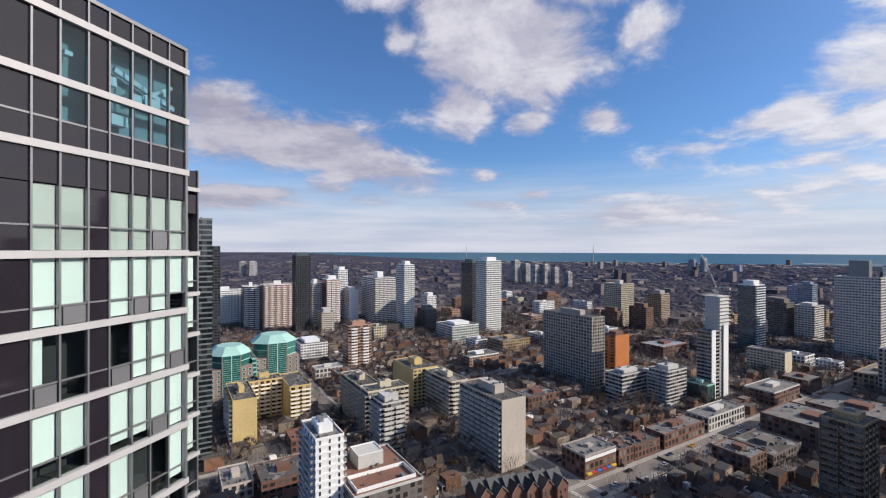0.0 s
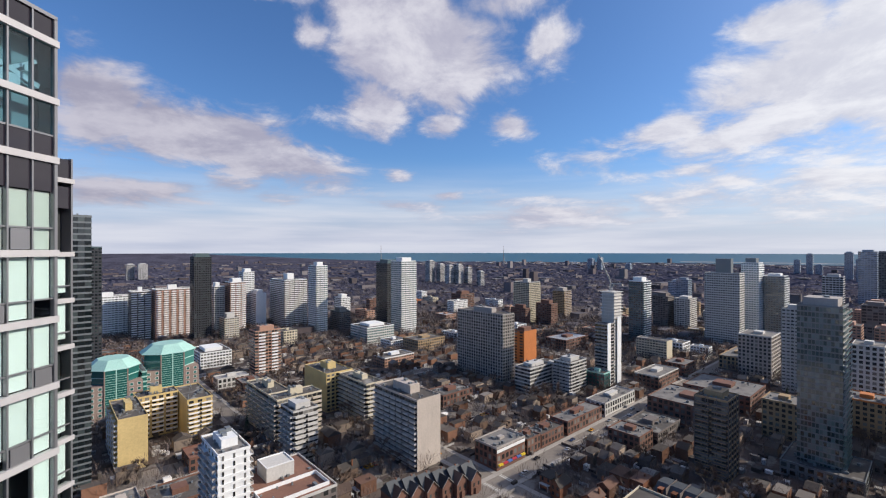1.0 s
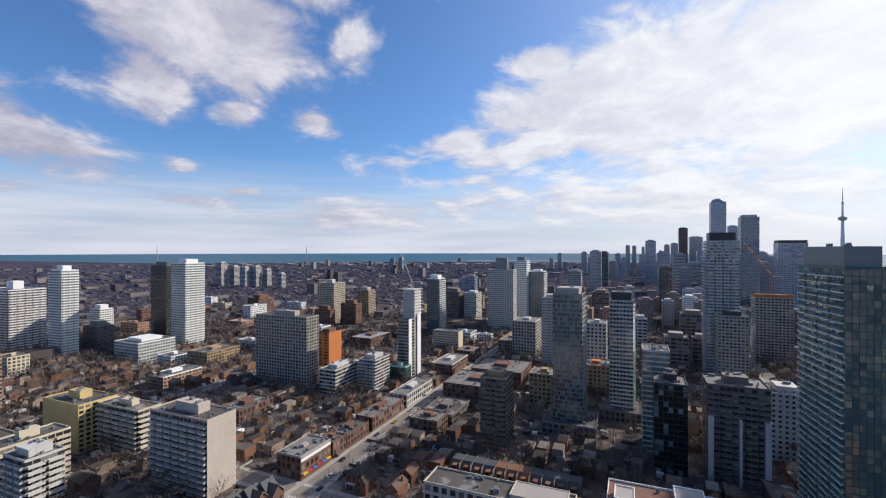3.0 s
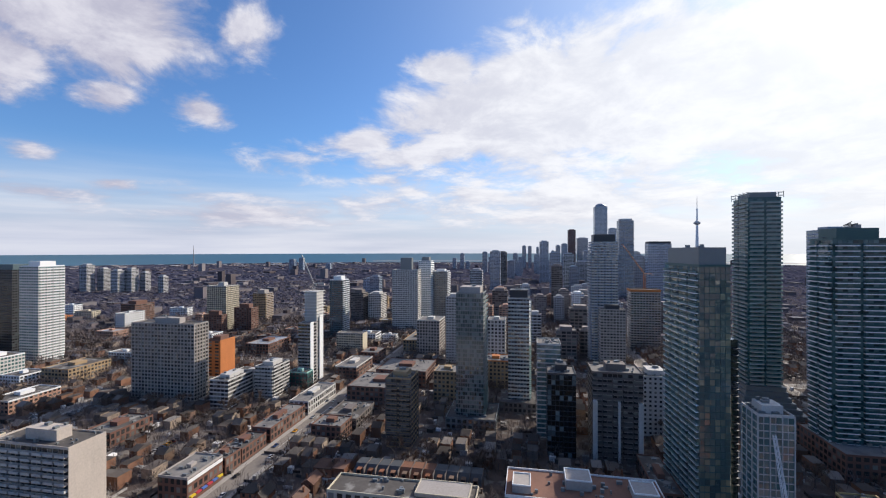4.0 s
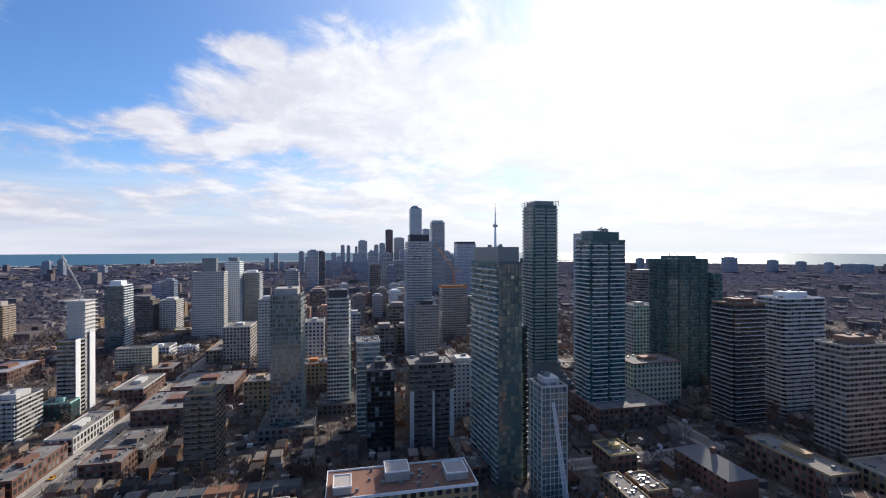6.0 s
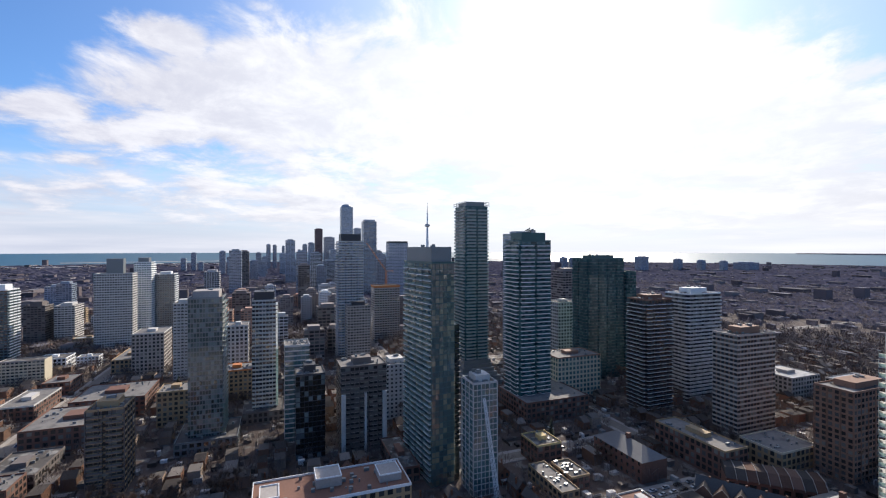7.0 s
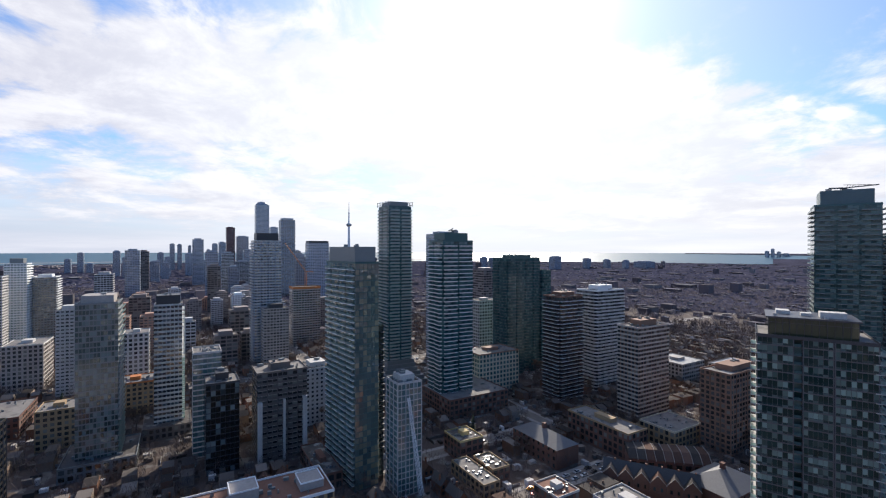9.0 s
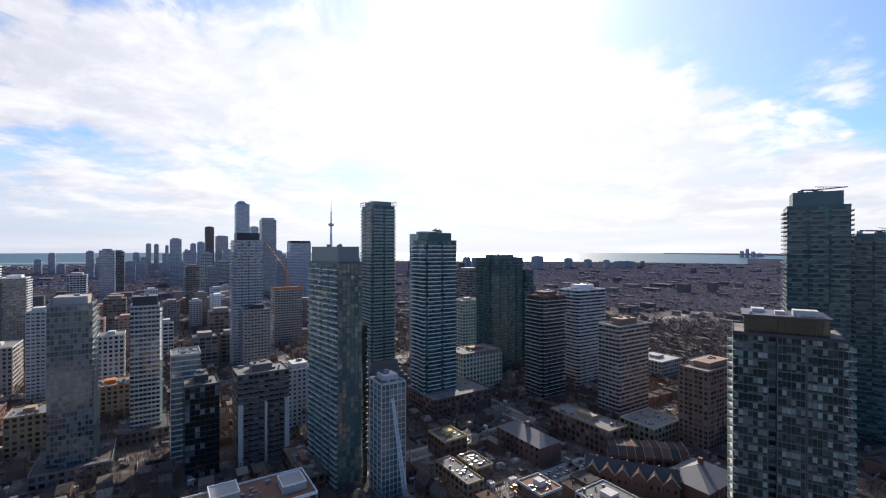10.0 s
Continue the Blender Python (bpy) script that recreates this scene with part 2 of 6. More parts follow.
def window_glass(name, base, blind, share, rough=0.06, ior=1.75, spread=0.3):
    """Coated glass, each pane a little different, some coloured for a drawn blind or curtain, or for a painted
    reflection.
    """
    mat = material(name, base, rough, 0.0, 0.12, 0.35, 0.05, 0.12, 0, spread, 0, ior)
    t = mat.node_tree
    b = t.nodes["Principled BSDF"]
    hsv = b.inputs["Base Color"].links[0].from_node
    r = t.nodes.new("ShaderNodeNewGeometry").outputs["Random Per Island"]
    o = t.nodes.new("ShaderNodeObjectInfo").outputs["Random"]
    s = t.nodes.new("ShaderNodeMath")
    s.operation = "MULTIPLY_ADD"
    t.links.new(o, s.inputs[0])
    s.inputs[1].default_value = 13.7
    t.links.new(r, s.inputs[2])
    fr = t.nodes.new("ShaderNodeMath")
    fr.operation = "FRACT"
    t.links.new(s.outputs[0], fr.inputs[0])
    lt = t.nodes.new("ShaderNodeMath")
    lt.operation, lt.use_clamp = "MULTIPLY_ADD", True
    t.links.new(fr.outputs[0], lt.inputs[0])
    lt.inputs[1].default_value, lt.inputs[2].default_value = -1 / (share * 1.7), 1.0
    mx = t.nodes.new("ShaderNodeMix")
    mx.data_type = "RGBA"
    t.links.new(lt.outputs[0], mx.inputs[0])
    t.links.new(hsv.outputs[0], mx.inputs[6])
    mx.inputs[7].default_value = (*blind, 1)
    t.links.new(mx.outputs[2], b.inputs["Base Color"])
    # panes never lie quite in one plane
    toss = t.nodes.new("ShaderNodeTexWhiteNoise")
    toss.noise_dimensions = "1D"
    t.links.new(s.outputs[0], toss.inputs["W"])
    tip = t.nodes.new("ShaderNodeVectorMath")
    tip.operation = "MULTIPLY_ADD"
    t.links.new(toss.outputs["Color"], tip.inputs[0])
    tip.inputs[1].default_value, tip.inputs[2].default_value = (0.04, 0.04, 0.04), (-0.02, -0.02, -0.02)
    lean = t.nodes.new("ShaderNodeVectorMath")
    t.links.new(b.inputs["Normal"].links[0].from_socket, lean.inputs[0])
    t.links.new(tip.outputs[0], lean.inputs[1])
    unit = t.nodes.new("ShaderNodeVectorMath")
    unit.operation = "NORMALIZE"
    t.links.new(lean.outputs[0], unit.inputs[0])
    t.links.new(unit.outputs[0], b.inputs["Normal"])
    return mat


CONCRETE = material("warm_grey_concrete", (0.37, 0.33, 0.30), streak=0.10)
CONCRETE_DARK = material("dark_concrete", (0.155, 0.130, 0.118), streak=0.12)
BEIGE = material("beige_precast", (0.50, 0.43, 0.37), streak=0.10)
PALE = material("pale_concrete", (0.52, 0.50, 0.47), streak=0.12)
WHITE = material("white_paint", (0.78, 0.78, 0.77), 0.6, streak=0.08, vary=0.12)
CREAM = material("cream_brick", (0.57, 0.50, 0.37), streak=0.08)
YELLOW = material("yellow_brick", (0.56, 0.42, 0.19), streak=0.06)
TAN = material("tan_brick", (0.36, 0.25, 0.14), streak=0.08)
PINK = material("pink_brick", (0.42, 0.24, 0.17), streak=0.06)
RUSSET = material("russet_brick", (0.27, 0.155, 0.105), streak=0.08)
BROWN = material("brown_brick", (0.17, 0.085, 0.06), streak=0.08)
ORANGE = material("orange_brick", (0.50, 0.17, 0.05), streak=0.08)
TEAL_PANEL = material("dark_teal_panel", (0.045, 0.105, 0.106), 0.35, 0.2, vary=0.15)
DARK_PANEL = material("charcoal_panel", (0.045, 0.045, 0.05), 0.45, vary=0.15)
GREY_PANEL = material("grey_metal_panel", (0.20, 0.215, 0.22), 0.45, 0.3, vary=0.12)
BLUE_PANEL = material("blue_grey_panel", (0.09, 0.13, 0.138), 0.4, 0.2, vary=0.15)
ROOF = material("gravel_roof", (0.105, 0.095, 0.088), 0.95, vary=0.4, grain=0.5, coarse=0.06, patch=(0.24, 0.23, 0.215), patch_scale=0.12, shine=0.2)
ROOF_PALE = material("pale_membrane_roof", (0.20, 0.187, 0.175), 0.85, vary=0.35, grain=0.4, patch=(0.14, 0.13, 0.125), patch_scale=0.15, shine=0.3)
GLASS = window_glass("dark_window_glass", (0.034, 0.034, 0.034), (0.24, 0.23, 0.21), 0.25, ior=1.45)
GLASS_TEAL = window_glass("teal_curtain_glass", (0.065, 0.135, 0.135), (0.19, 0.26, 0.25), 0.25, ior=2.5)
GLASS_BLUE = window_glass("blue_curtain_glass", (0.022, 0.04, 0.055), (0.12, 0.15, 0.17), 0.15, ior=2.2)
# aerial haze is put into the blue, pale, brown and glass colours below
FAR_BLUE = material("hazed_blue_grey_facade", (0.27, 0.315, 0.38), 0.5, vary=0.15, per_object=0.2)
FAR_PALE = material("hazed_pale_facade", (0.50, 0.49, 0.49), 0.7, vary=0.15, per_object=0.15)
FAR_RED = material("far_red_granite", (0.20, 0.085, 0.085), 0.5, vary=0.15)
FAR_BROWN = material("hazed_brown_facade", (0.23, 0.19, 0.175), 0.7, vary=0.15, per_object=0.2)
FAR_GLASS = window_glass("hazed_blue_glass", (0.09, 0.12, 0.155), (0.24, 0.27, 0.30), 0.2, ior=2.4)
GLASS_DEEP = window_glass("deep_teal_glass", (0.030, 0.082, 0.086), (0.12, 0.20, 0.20), 0.35, ior=1.38, spread=0.5)
GLASS_RAIL = material("grey_green_glass_railing", (0.15, 0.24, 0.24), 0.15, vary=0.1, ior=1.8, bump=0.0)
glassy = GLASS_RAIL.node_tree
through_glass = glassy.nodes.new("ShaderNodeBsdfTranslucent")
through_glass.inputs["Color"].default_value = (0.62, 0.74, 0.72, 1)
both = glassy.nodes.new("ShaderNodeMixShader")
both.inputs[0].default_value = 0.5
glassy.links.new(glassy.nodes["Principled BSDF"].outputs[0], both.inputs[1])
glassy.links.new(through_glass.outputs[0], both.inputs[2])
glassy.links.new(both.outputs[0], glassy.nodes["Material Output"].inputs["Surface"])
# the gold panes are reflections of sunlit fronts painted in, no blinds
GLASS_MIRROR = window_glass("teal_glass_painted_gold_panes", (0.080, 0.122, 0.118), (0.30, 0.28, 0.19), 0.34, rough=0.04, ior=2.6, spread=0.25)
RAIL_DARK = material("dark_glass_railing", (0.05, 0.105, 0.11), 0.12, vary=0.1, ior=1.45, bump=0.0)
GLASS_DARK = window_glass("black_curtain_glass", (0.012, 0.018, 0.02), (0.08, 0.10, 0.10), 0.14, ior=1.8)


# ---------------------------------------------------------------- building blocks
class Geo:
    """Boxes, prisms and loose faces collected into one mesh."""

    def __init__(self):
        self.v, self.f = [], []

    def quadbox(self, pts, z0, z1):
        n, k = len(self.v), len(pts)
        self.v += [(x, y, z0) for x, y in pts] + [(x, y, z1) for x, y in pts]
        self.f += [tuple(n + i for i in reversed(range(k))), tuple(n + k + i for i in range(k))]
        self.f += [(n + i, n + (i + 1) % k, n + k + (i + 1) % k, n + k + i) for i in range(k)]
        return self

    def box(self, x0, x1, y0, y1, z0, z1):
        return self.quadbox(((x0, y0), (x1, y0), (x1, y1), (x0, y1)), z0, z1)

    def ring(self, x0, x1, y0, y1, z0, z1, t):
        """Four butted walls of thickness t round the outside of a rectangle."""
        self.box(x0 - t, x1 + t, y0 - t, y0, z0, z1).box(x0 - t, x1 + t, y1, y1 + t, z0, z1)
        return self.box(x0 - t, x0, y0, y1, z0, z1).box(x1, x1 + t, y0, y1, z0, z1)

    def tube(self, x0, x1, y0, y1, z0, z1, t):
        """One closed band of thickness t round a rectangle."""
        k = len(self.v)
        for e, z in ((0, z0), (t, z0), (0, z1), (t, z1)):
            self.v += [(x0 - e, y0 - e, z), (x1 + e, y0 - e, z), (x1 + e, y1 + e, z), (x0 - e, y1 + e, z)]
        for i in range(4):
            j = (i + 1) % 4
            self.f += [(k + 4 + i, k + 4 + j, k + 12 + j, k + 12 + i), (k + j, k + i, k + 8 + i, k + 8 + j)]
            self.f += [(k + 8 + i, k + 12 + i, k + 12 + j, k + 8 + j), (k + 4 + i, k + i, k + j, k + 4 + j)]
        return self

    def disc(self, x, y, r, z0, z1, n=16, r1=None):
        a = [2 * math.pi * i / n for i in range(n)]
        k, r1 = len(self.v), r if r1 is None else r1
        self.v += [(x + r * math.cos(q), y + r * math.sin(q), z0) for q in a] + [(x + r1 * math.cos(q), y + r1 * math.sin(q), z1) for q in a]
        self.f += [tuple(k + i for i in reversed(range(n))), tuple(k + n + i for i in range(n))]
        self.f += [(k + i, k + (i + 1) % n, k + n + (i + 1) % n, k + n + i) for i in range(n)]
        return self

    def beam(self, a, b, t):
        """A square bar from a to b."""
        a, b = Vector(a), Vector(b)
        d = (b - a).normalized()
        s = d.cross(Vector((0, 0, 1)) if abs(d.z) < 0.9 else Vector((1, 0, 0))).normalized() * t / 2
        u = d.cross(s).normalized() * t / 2
        n = len(self.v)
        self.v += [tuple(p + i * s + j * u) for p in (a, b) for i, j in ((-1, -1), (1, -1), (1, 1), (-1, 1))]
        self.f += [(n, n + 3, n + 2, n + 1), (n + 4, n + 5, n + 6, n + 7)] + [(n + i, n + (i + 1) % 4, n + 4 + (i + 1) % 4, n + 4 + i) for i in range(4)]
        return self

    def mesh(self, name, *mats):
        me = bpy.data.meshes.new(name)
        me.from_pydata(self.v, [], self.f)
        for m in mats:
            me.materials.append(m)
        me.update()
        return me


def part(name, geo, mat, parent, label="", at=(0, 0, 0)):
    """One mesh under a thing or a part; geo is a Geo or a mesh that is already made."""
    me = geo.mesh(name, mat) if isinstance(geo, Geo) else geo
    ob = new(name, me)
    ob.parent = parent
    ob.location = at
    if label:
        ob["label"] = label
    return ob


def thing(name, label, category, at=(0, 0, 0), turn=0.0, group="", kind=""):
    ob = new(name)
    ob.matrix_world = pose(*at, 0, 0, turn)
    ob.empty_display_size = 1.0
    return tagged(ob, label, category, group, kind)


FOOTPRINTS = []


def tower(name, x0, x1, y0, y1, h, label, wall=CONCRETE, glass=GLASS, band=None, fh=2.95, spandrel=1.1, pitch=3.0, pier=0.5,
          balcony="", depth=1.5, rail=None, fin=0.0, cap=None, cap_in=0.22, cap_h=5.0, roof=ROOF, turn=0.0, category="tower", plain="",
          base=0.0, each="", far=False, bay=2.2, group="", edge=None, lip=0.12, span=0.41):
    """A tall block: core, storeys of floor band and panes, balconies on the sides named in "wesn", parapet, roof and plant room.
    each: the sides whose panes are parts of their own. far: a block too distant to part its storeys."""
    w, d = x1 - x0, y1 - y0
    FOOTPRINTS.append((x0, x1, y0, y1))
    top = thing(name, label, category, ((x0 + x1) / 2, (y0 + y1) / 2, 0), turn, group)
    a, c = w / 2, d / 2
    band = band or wall
    n = max(1, int(round((h - base - 0.8) / fh)))
    fh = (h - base - 0.8) / n
    near = math.hypot((x0 + x1) / 2, (y0 + y1) / 2) < 430
    far = far or math.hypot((x0 + x1) / 2, (y0 + y1) / 2) > 480
    inset = 0.0 if far else 0.25
    if far and category != "building":
        spandrel, pier = max(spandrel, 1.45), max(pier, 0.9)
    part("wall", Geo().box(-a + inset, a - inset, -c + inset, c - inset, -1.0, h - 0.9), wall, top)
    part("roof", Geo().box(-a + 0.3, a - 0.3, -c + 0.3, c - 0.3, h - 0.9, h - 0.35), roof, top)
    part("parapet", Geo().tube(-a + 0.3, a - 0.3, -c + 0.3, c - 0.3, h - 0.8, h + 0.35, 0.3), band, top)
    if base > 0:
        part("podium", Geo().box(-a - 2, a + 2, -c - 2, c + 2, -1, base), band, top)
    rows = [base + i * fh for i in range(n)]

    def slab(g, side, p0, p1, q0, q1, z0, z1):
        """A block on one side of the tower: p along the wall, q out from it."""
        if side == "s":
            g.box(p0, p1, -c - q1, -c - q0, z0, z1)
        elif side == "n":
            g.box(p0, p1, c + q0, c + q1, z0, z1)
        elif side == "w":
            g.box(-a - q1, -a - q0, p0, p1, z0, z1)
        else:
            g.box(a + q0, a + q1, p0, p1, z0, z1)

    if not far:
        fb = Geo().tube(-a + 0.25, a - 0.25, -c + 0.25, c - 0.25, 0, spandrel, 0.25).mesh("floor_band", band)
        for z in rows:
            part("floor_band", fb, None, top, at=(0, 0, z))
    joined, rest = Geo(), Geo()
    out0, out1 = (-0.02, 0.08) if far else (-0.25, -0.10)
    for side in "snwe":
        if side in plain:
            continue
        length = w if side in "sn" else d
        k = max(1, int(round(length / pitch)))
        step = length / k
        single = None
        if side in each:
            single = Geo()
            slab(single, side, -step / 2 + pier / 2, step / 2 - pier / 2, out0, out1, spandrel, fh)
            single = single.mesh("window", glass)
        for z in reversed(rows):
            for i in range(k):
                mid = -length / 2 + (i + 0.5) * step
                if single and len(top.children) < 230:
                    part("window", single, None, top, at=(mid, 0, z) if side in "sn" else (0, mid, z))
                else:
                    slab(joined, side, mid - step / 2 + pier / 2, mid + step / 2 - pier / 2, out0, out1, z + spandrel, z + fh)
    if joined.v:
        part("glazing", joined, glass, top)["kind"] = "stuff"
    count = 0
    for side in balcony:
        length = w if side in "sn" else d
        k = max(1, int(round(length / (pitch * bay))))
        step = length / k
        one = Geo()
        s = step * span
        slab(one, side, -s, s, 0.0, depth, -lip, 0.12)
        slab(one, side, -s, s, depth - 0.12, depth, 0.12, 1.1)
        slab(one, side, -s, -s + 0.1, 0.0, depth - 0.12, 0.12, 1.1)
        slab(one, side, s - 0.1, s, 0.0, depth - 0.12, 0.12, 1.1)
        mesh = one.mesh("balcony", edge or band, rail or band)
        for poly in mesh.polygons[6:]:
            poly.material_index = 1
        for z in rows[1:]:
            for i in range(k):
                mid = -length / 2 + (i + 0.5) * step
                if near and count < 48:
                    part("balcony", mesh, None, top, at=(mid, 0, z) if side in "sn" else (0, mid, z))
                    count += 1
                else:
                    slab(rest, side, mid - s, mid + s, 0.0, depth, z - lip, z + 0.12)
                    slab(rest, side, mid - s, mid + s, depth - 0.12, depth, z + 0.12, z + 1.1)
    if rest.v:
        tiers = rest.mesh("railing", edge or band, rail or band)
        for i, poly in enumerate(tiers.polygons):
            poly.material_index = (i // 6) % 2
        part("railing", tiers, None, top)["kind"] = "stuff"
    for side in plain:
        length = w if side in "sn" else d
        end = Geo()
        slab(end, side, -length / 2, length / 2, -0.2, 0.04, base, h + 0.3)
        part("end_wall", end, wall, top)
    if near and h > 7:
        rnd, bits = random.Random(int(x0 * 3 + y1 * 5)), Geo()
        for _ in range(16):
            ux, uy, s = rnd.uniform(-a * 0.85, a * 0.8), rnd.uniform(-c * 0.85, c * 0.8), rnd.uniform(0.3, 1.3)
            bits.box(ux, ux + s, uy, uy + s * rnd.uniform(0.5, 2.5), h - 0.4, h + rnd.uniform(0.1, 1.2))
        part("roof_clutter", bits, GREY_PANEL, top)["kind"] = "stuff"
    if fin:
        fm = Geo().box(-0.18, 0.18, -0.18, 0.18, base, h).mesh("pier", wall)
        for side, length in (("s", w), ("n", w), ("w", d)):
            k = max(1, int(round(length / fin)))
            for i in range(k + 1):
                p = -length / 2 + i * length / k
                part("pier", fm, None, top, at={"s": (p, -c - 0.15, 0), "n": (p, c + 0.15, 0), "w": (-a - 0.15, p, 0)}[side])
    if cap_h:
        q = cap_in
        room = part("plant_room", Geo().box(-a + w * q, a - w * q, -c + d * q, c - d * q, h - 0.4, h + cap_h), cap or band, top)
        rnd = random.Random(int(x0 * 7 + y0 * 13))
        for _ in range(0 if far else 3):
            ux, uy = rnd.uniform(-a * 0.4, a * 0.3), rnd.uniform(-c * 0.4, c * 0.3)
            part("roof_unit", Geo().box(ux, ux + rnd.uniform(1, 2.5), uy, uy + rnd.uniform(1, 2.5), h + cap_h - 0.1, h + cap_h + rnd.uniform(0.6, 1.6)), GREY_PANEL, room)
    return top


def corner_condo():
    """The green glass condominium: storeys of slab edge, panes and low vents, a recessed slot of loggias, corner balconies and a glazed crown."""
    a, c, h, n = 16.0, 13.0, 91.5, 30
    fh = h / n
    top = thing("corner_glass_tower", "green glass condominium tower with pale curtains and corner balconies", "tower", (71.5, -191.7, 0), 25)
    FOOTPRINTS.append((53, 90, -208, -175))
    s0, s1 = 3.2, 5.4  # the slot of loggias
    part("wall", Geo().box(-a + 0.3, s0, -c + 0.3, c - 0.3, -1, h - 0.4).box(s0, s1, -c + 0.3, c - 2.2, -1, h - 0.4).box(s1, a - 0.3, -c + 0.3, c - 0.3, -1, h - 0.4), CONDO_PANEL, top)
    part("roof", Geo().box(-a, a, -c, c, h - 0.4, h + 0.1), ROOF_PALE, top)
    part("parapet", Geo().tube(-a, a, -c, c, h - 0.5, h + 0.7, 0.12), CONDO_PANEL, top)
    edge_mesh = Geo().box(-a - 0.1, s0, c - 0.3, c + 0.1, -0.17, 0.22).box(s1, a + 0.1, c - 0.3, c + 0.1, -0.17, 0.22)
    edge_mesh.box(a - 0.3, a + 0.1, -c, c - 0.3, -0.17, 0.22).box(-a - 0.1, -a + 0.3, -c, c - 0.3, -0.17, 0.22)
    edge_mesh = edge_mesh.mesh("slab_edge", CONDO_EDGE)
    loggia = Geo().box(s0, s1, c - 2.2, c - 0.5, -0.15, 0.1).mesh("loggia_floor", CONDO_EDGE)
    guard = Geo().box(s0, s1, c - 0.62, c - 0.56, 0.1, 1.1).mesh("railing", RAIL_DARK)
    corner_e = Geo().box(a - 1.0, a + 1.7, c - 6.5, c + 0.5, -0.14, 0.12).mesh("balcony", PALE)
    corner_w = Geo().box(-a - 1.7, -a + 1.0, c - 7.5, c + 0.5, -0.14, 0.12).mesh("balcony", PALE)
    rail_e = Geo().box(a + 1.62, a + 1.68, c - 6.5, c + 0.5, 0.12, 1.15).box(a + 0.15, a + 1.62, c + 0.42, c + 0.48, 0.12, 1.15).mesh("railing", GLASS_RAIL)
    rail_w = Geo().box(-a - 1.68, -a - 1.62, c - 7.5, c + 0.5, 0.12, 1.15).box(-a - 1.62, -a - 0.15, c + 0.42, c + 0.48, 0.12, 1.15).mesh("railing", GLASS_RAIL)
    far_panes, vents, bars = Geo(), Geo(), Geo()
    runs = [(s1 + 0.25, a - 0.2, 7), (-4.8, s0 - 0.25, 6), (-a + 0.2, -5.3, 8)]
    spots = []
    for p0, p1, k in runs:
        step = (p1 - p0) / k
        spots += [(p0 + (i + 0.5) * step, step) for i in range(k)]
        for i in range(k + 1):
            thick = 0.05 if 0 < i < k else 0.14
            bars.box(p0 + i * step - thick, p0 + i * step + thick, c - 0.25, c + 0.05, 2, h - 0.5)
    shown = 0
    for f in reversed(range(n)):
        z = f * fh
        part("slab_edge", edge_mesh, None, top, at=(0, 0, z))
        part("loggia_floor", loggia, None, top, at=(0, 0, z))
        part("railing", guard, None, top, at=(0, 0, z))
        if f > 1:
            part("railing", rail_e, None, part("balcony", corner_e, None, top, at=(0, 0, z)))
            part("railing", rail_w, None, part("balcony", corner_w, None, top, at=(0, 0, z)))
        for x, step in spots:
            w = step / 2 - 0.05
            if shown < 190:
                part("window", Geo().box(x - w, x + w, c - 0.28, c - 0.08, z + 0.98, z + fh - 0.17), GLASS_CORNER, top)
                shown += 1
            else:
                far_panes.box(x - w, x + w, c - 0.28, c - 0.08, z + 0.98, z + fh - 0.17)
            vents.box(x - w, x + w, c - 0.28, c - 0.05, z + 0.22, z + 0.92)
        for side in (-1, 1):
            for i in range(14):
                y = -c + 0.9 + i * 1.8
                far_panes.box(side * a - 0.2, side * a + 0.02, y - 0.8, y + 0.8, z + 0.4, z + fh - 0.17)
        far_panes.box(s0 + 0.1, s1 - 0.1, c - 2.22, c - 2.12, z + 0.2, z + fh - 0.2)
    part("glazing", far_panes, GLASS_CORNER, top)["kind"] = "stuff"
    part("vent", vents, GLASS_VENT, top)["kind"] = "stuff"
    part("mullion", bars, CONDO_EDGE, top)["kind"] = "stuff"
    crown = part("crown", Geo().box(-11.5, 12.5, -8.5, 10.2, h, h + 6.2), GLASS_CROWN, top, "set-back crown of yellow-green glass")
    for i in range(13):
        part("mullion", Geo().box(-11.5 + i * 2 - 0.08, -11.5 + i * 2 + 0.08, 10.2, 10.35, h, h + 6.2), CONDO_PANEL, crown)
    part("crown_roof", Geo().box(-12.3, 13.3, -9.3, 11.0, h + 6.2, h + 6.8), CONDO_PANEL, crown)
    part("transom", Geo().box(-11.6, 12.6, 10.2, 10.32, h + 4.6, h + 4.8), CONDO_PANEL, crown)
    for x0, x1, y0, y1, z in ((-9, -2, 2, 7, 2.0), (0, 3, 0, 4, 1.0), (6, 10, -4, 2, 1.3), (10, 11, 7, 8, 0.8), (-4, -3, 7, 9, 0.7)):
        part("roof_unit", Geo().box(x0, x1, y0, y1, h + 6.8, h + 6.8 + z), PALE, crown)


CONDO_PANEL = material("violet_grey_panel", (0.06, 0.056, 0.062), 0.4, 0.2, vary=0.15)
CONDO_EDGE = material("grey_slab_edge", (0.115, 0.112, 0.116), 0.5, 0.1, vary=0.15)
GLASS_VENT = window_glass("dark_green_low_panes", (0.020, 0.045, 0.044), (0.13, 0.17, 0.165), 0.3, ior=1.6, spread=0.6)
GLASS_CROWN = window_glass("yellow_green_crown_glass", (0.045, 0.052, 0.030), (0.10, 0.11, 0.07), 0.5, ior=1.7, spread=0.4)


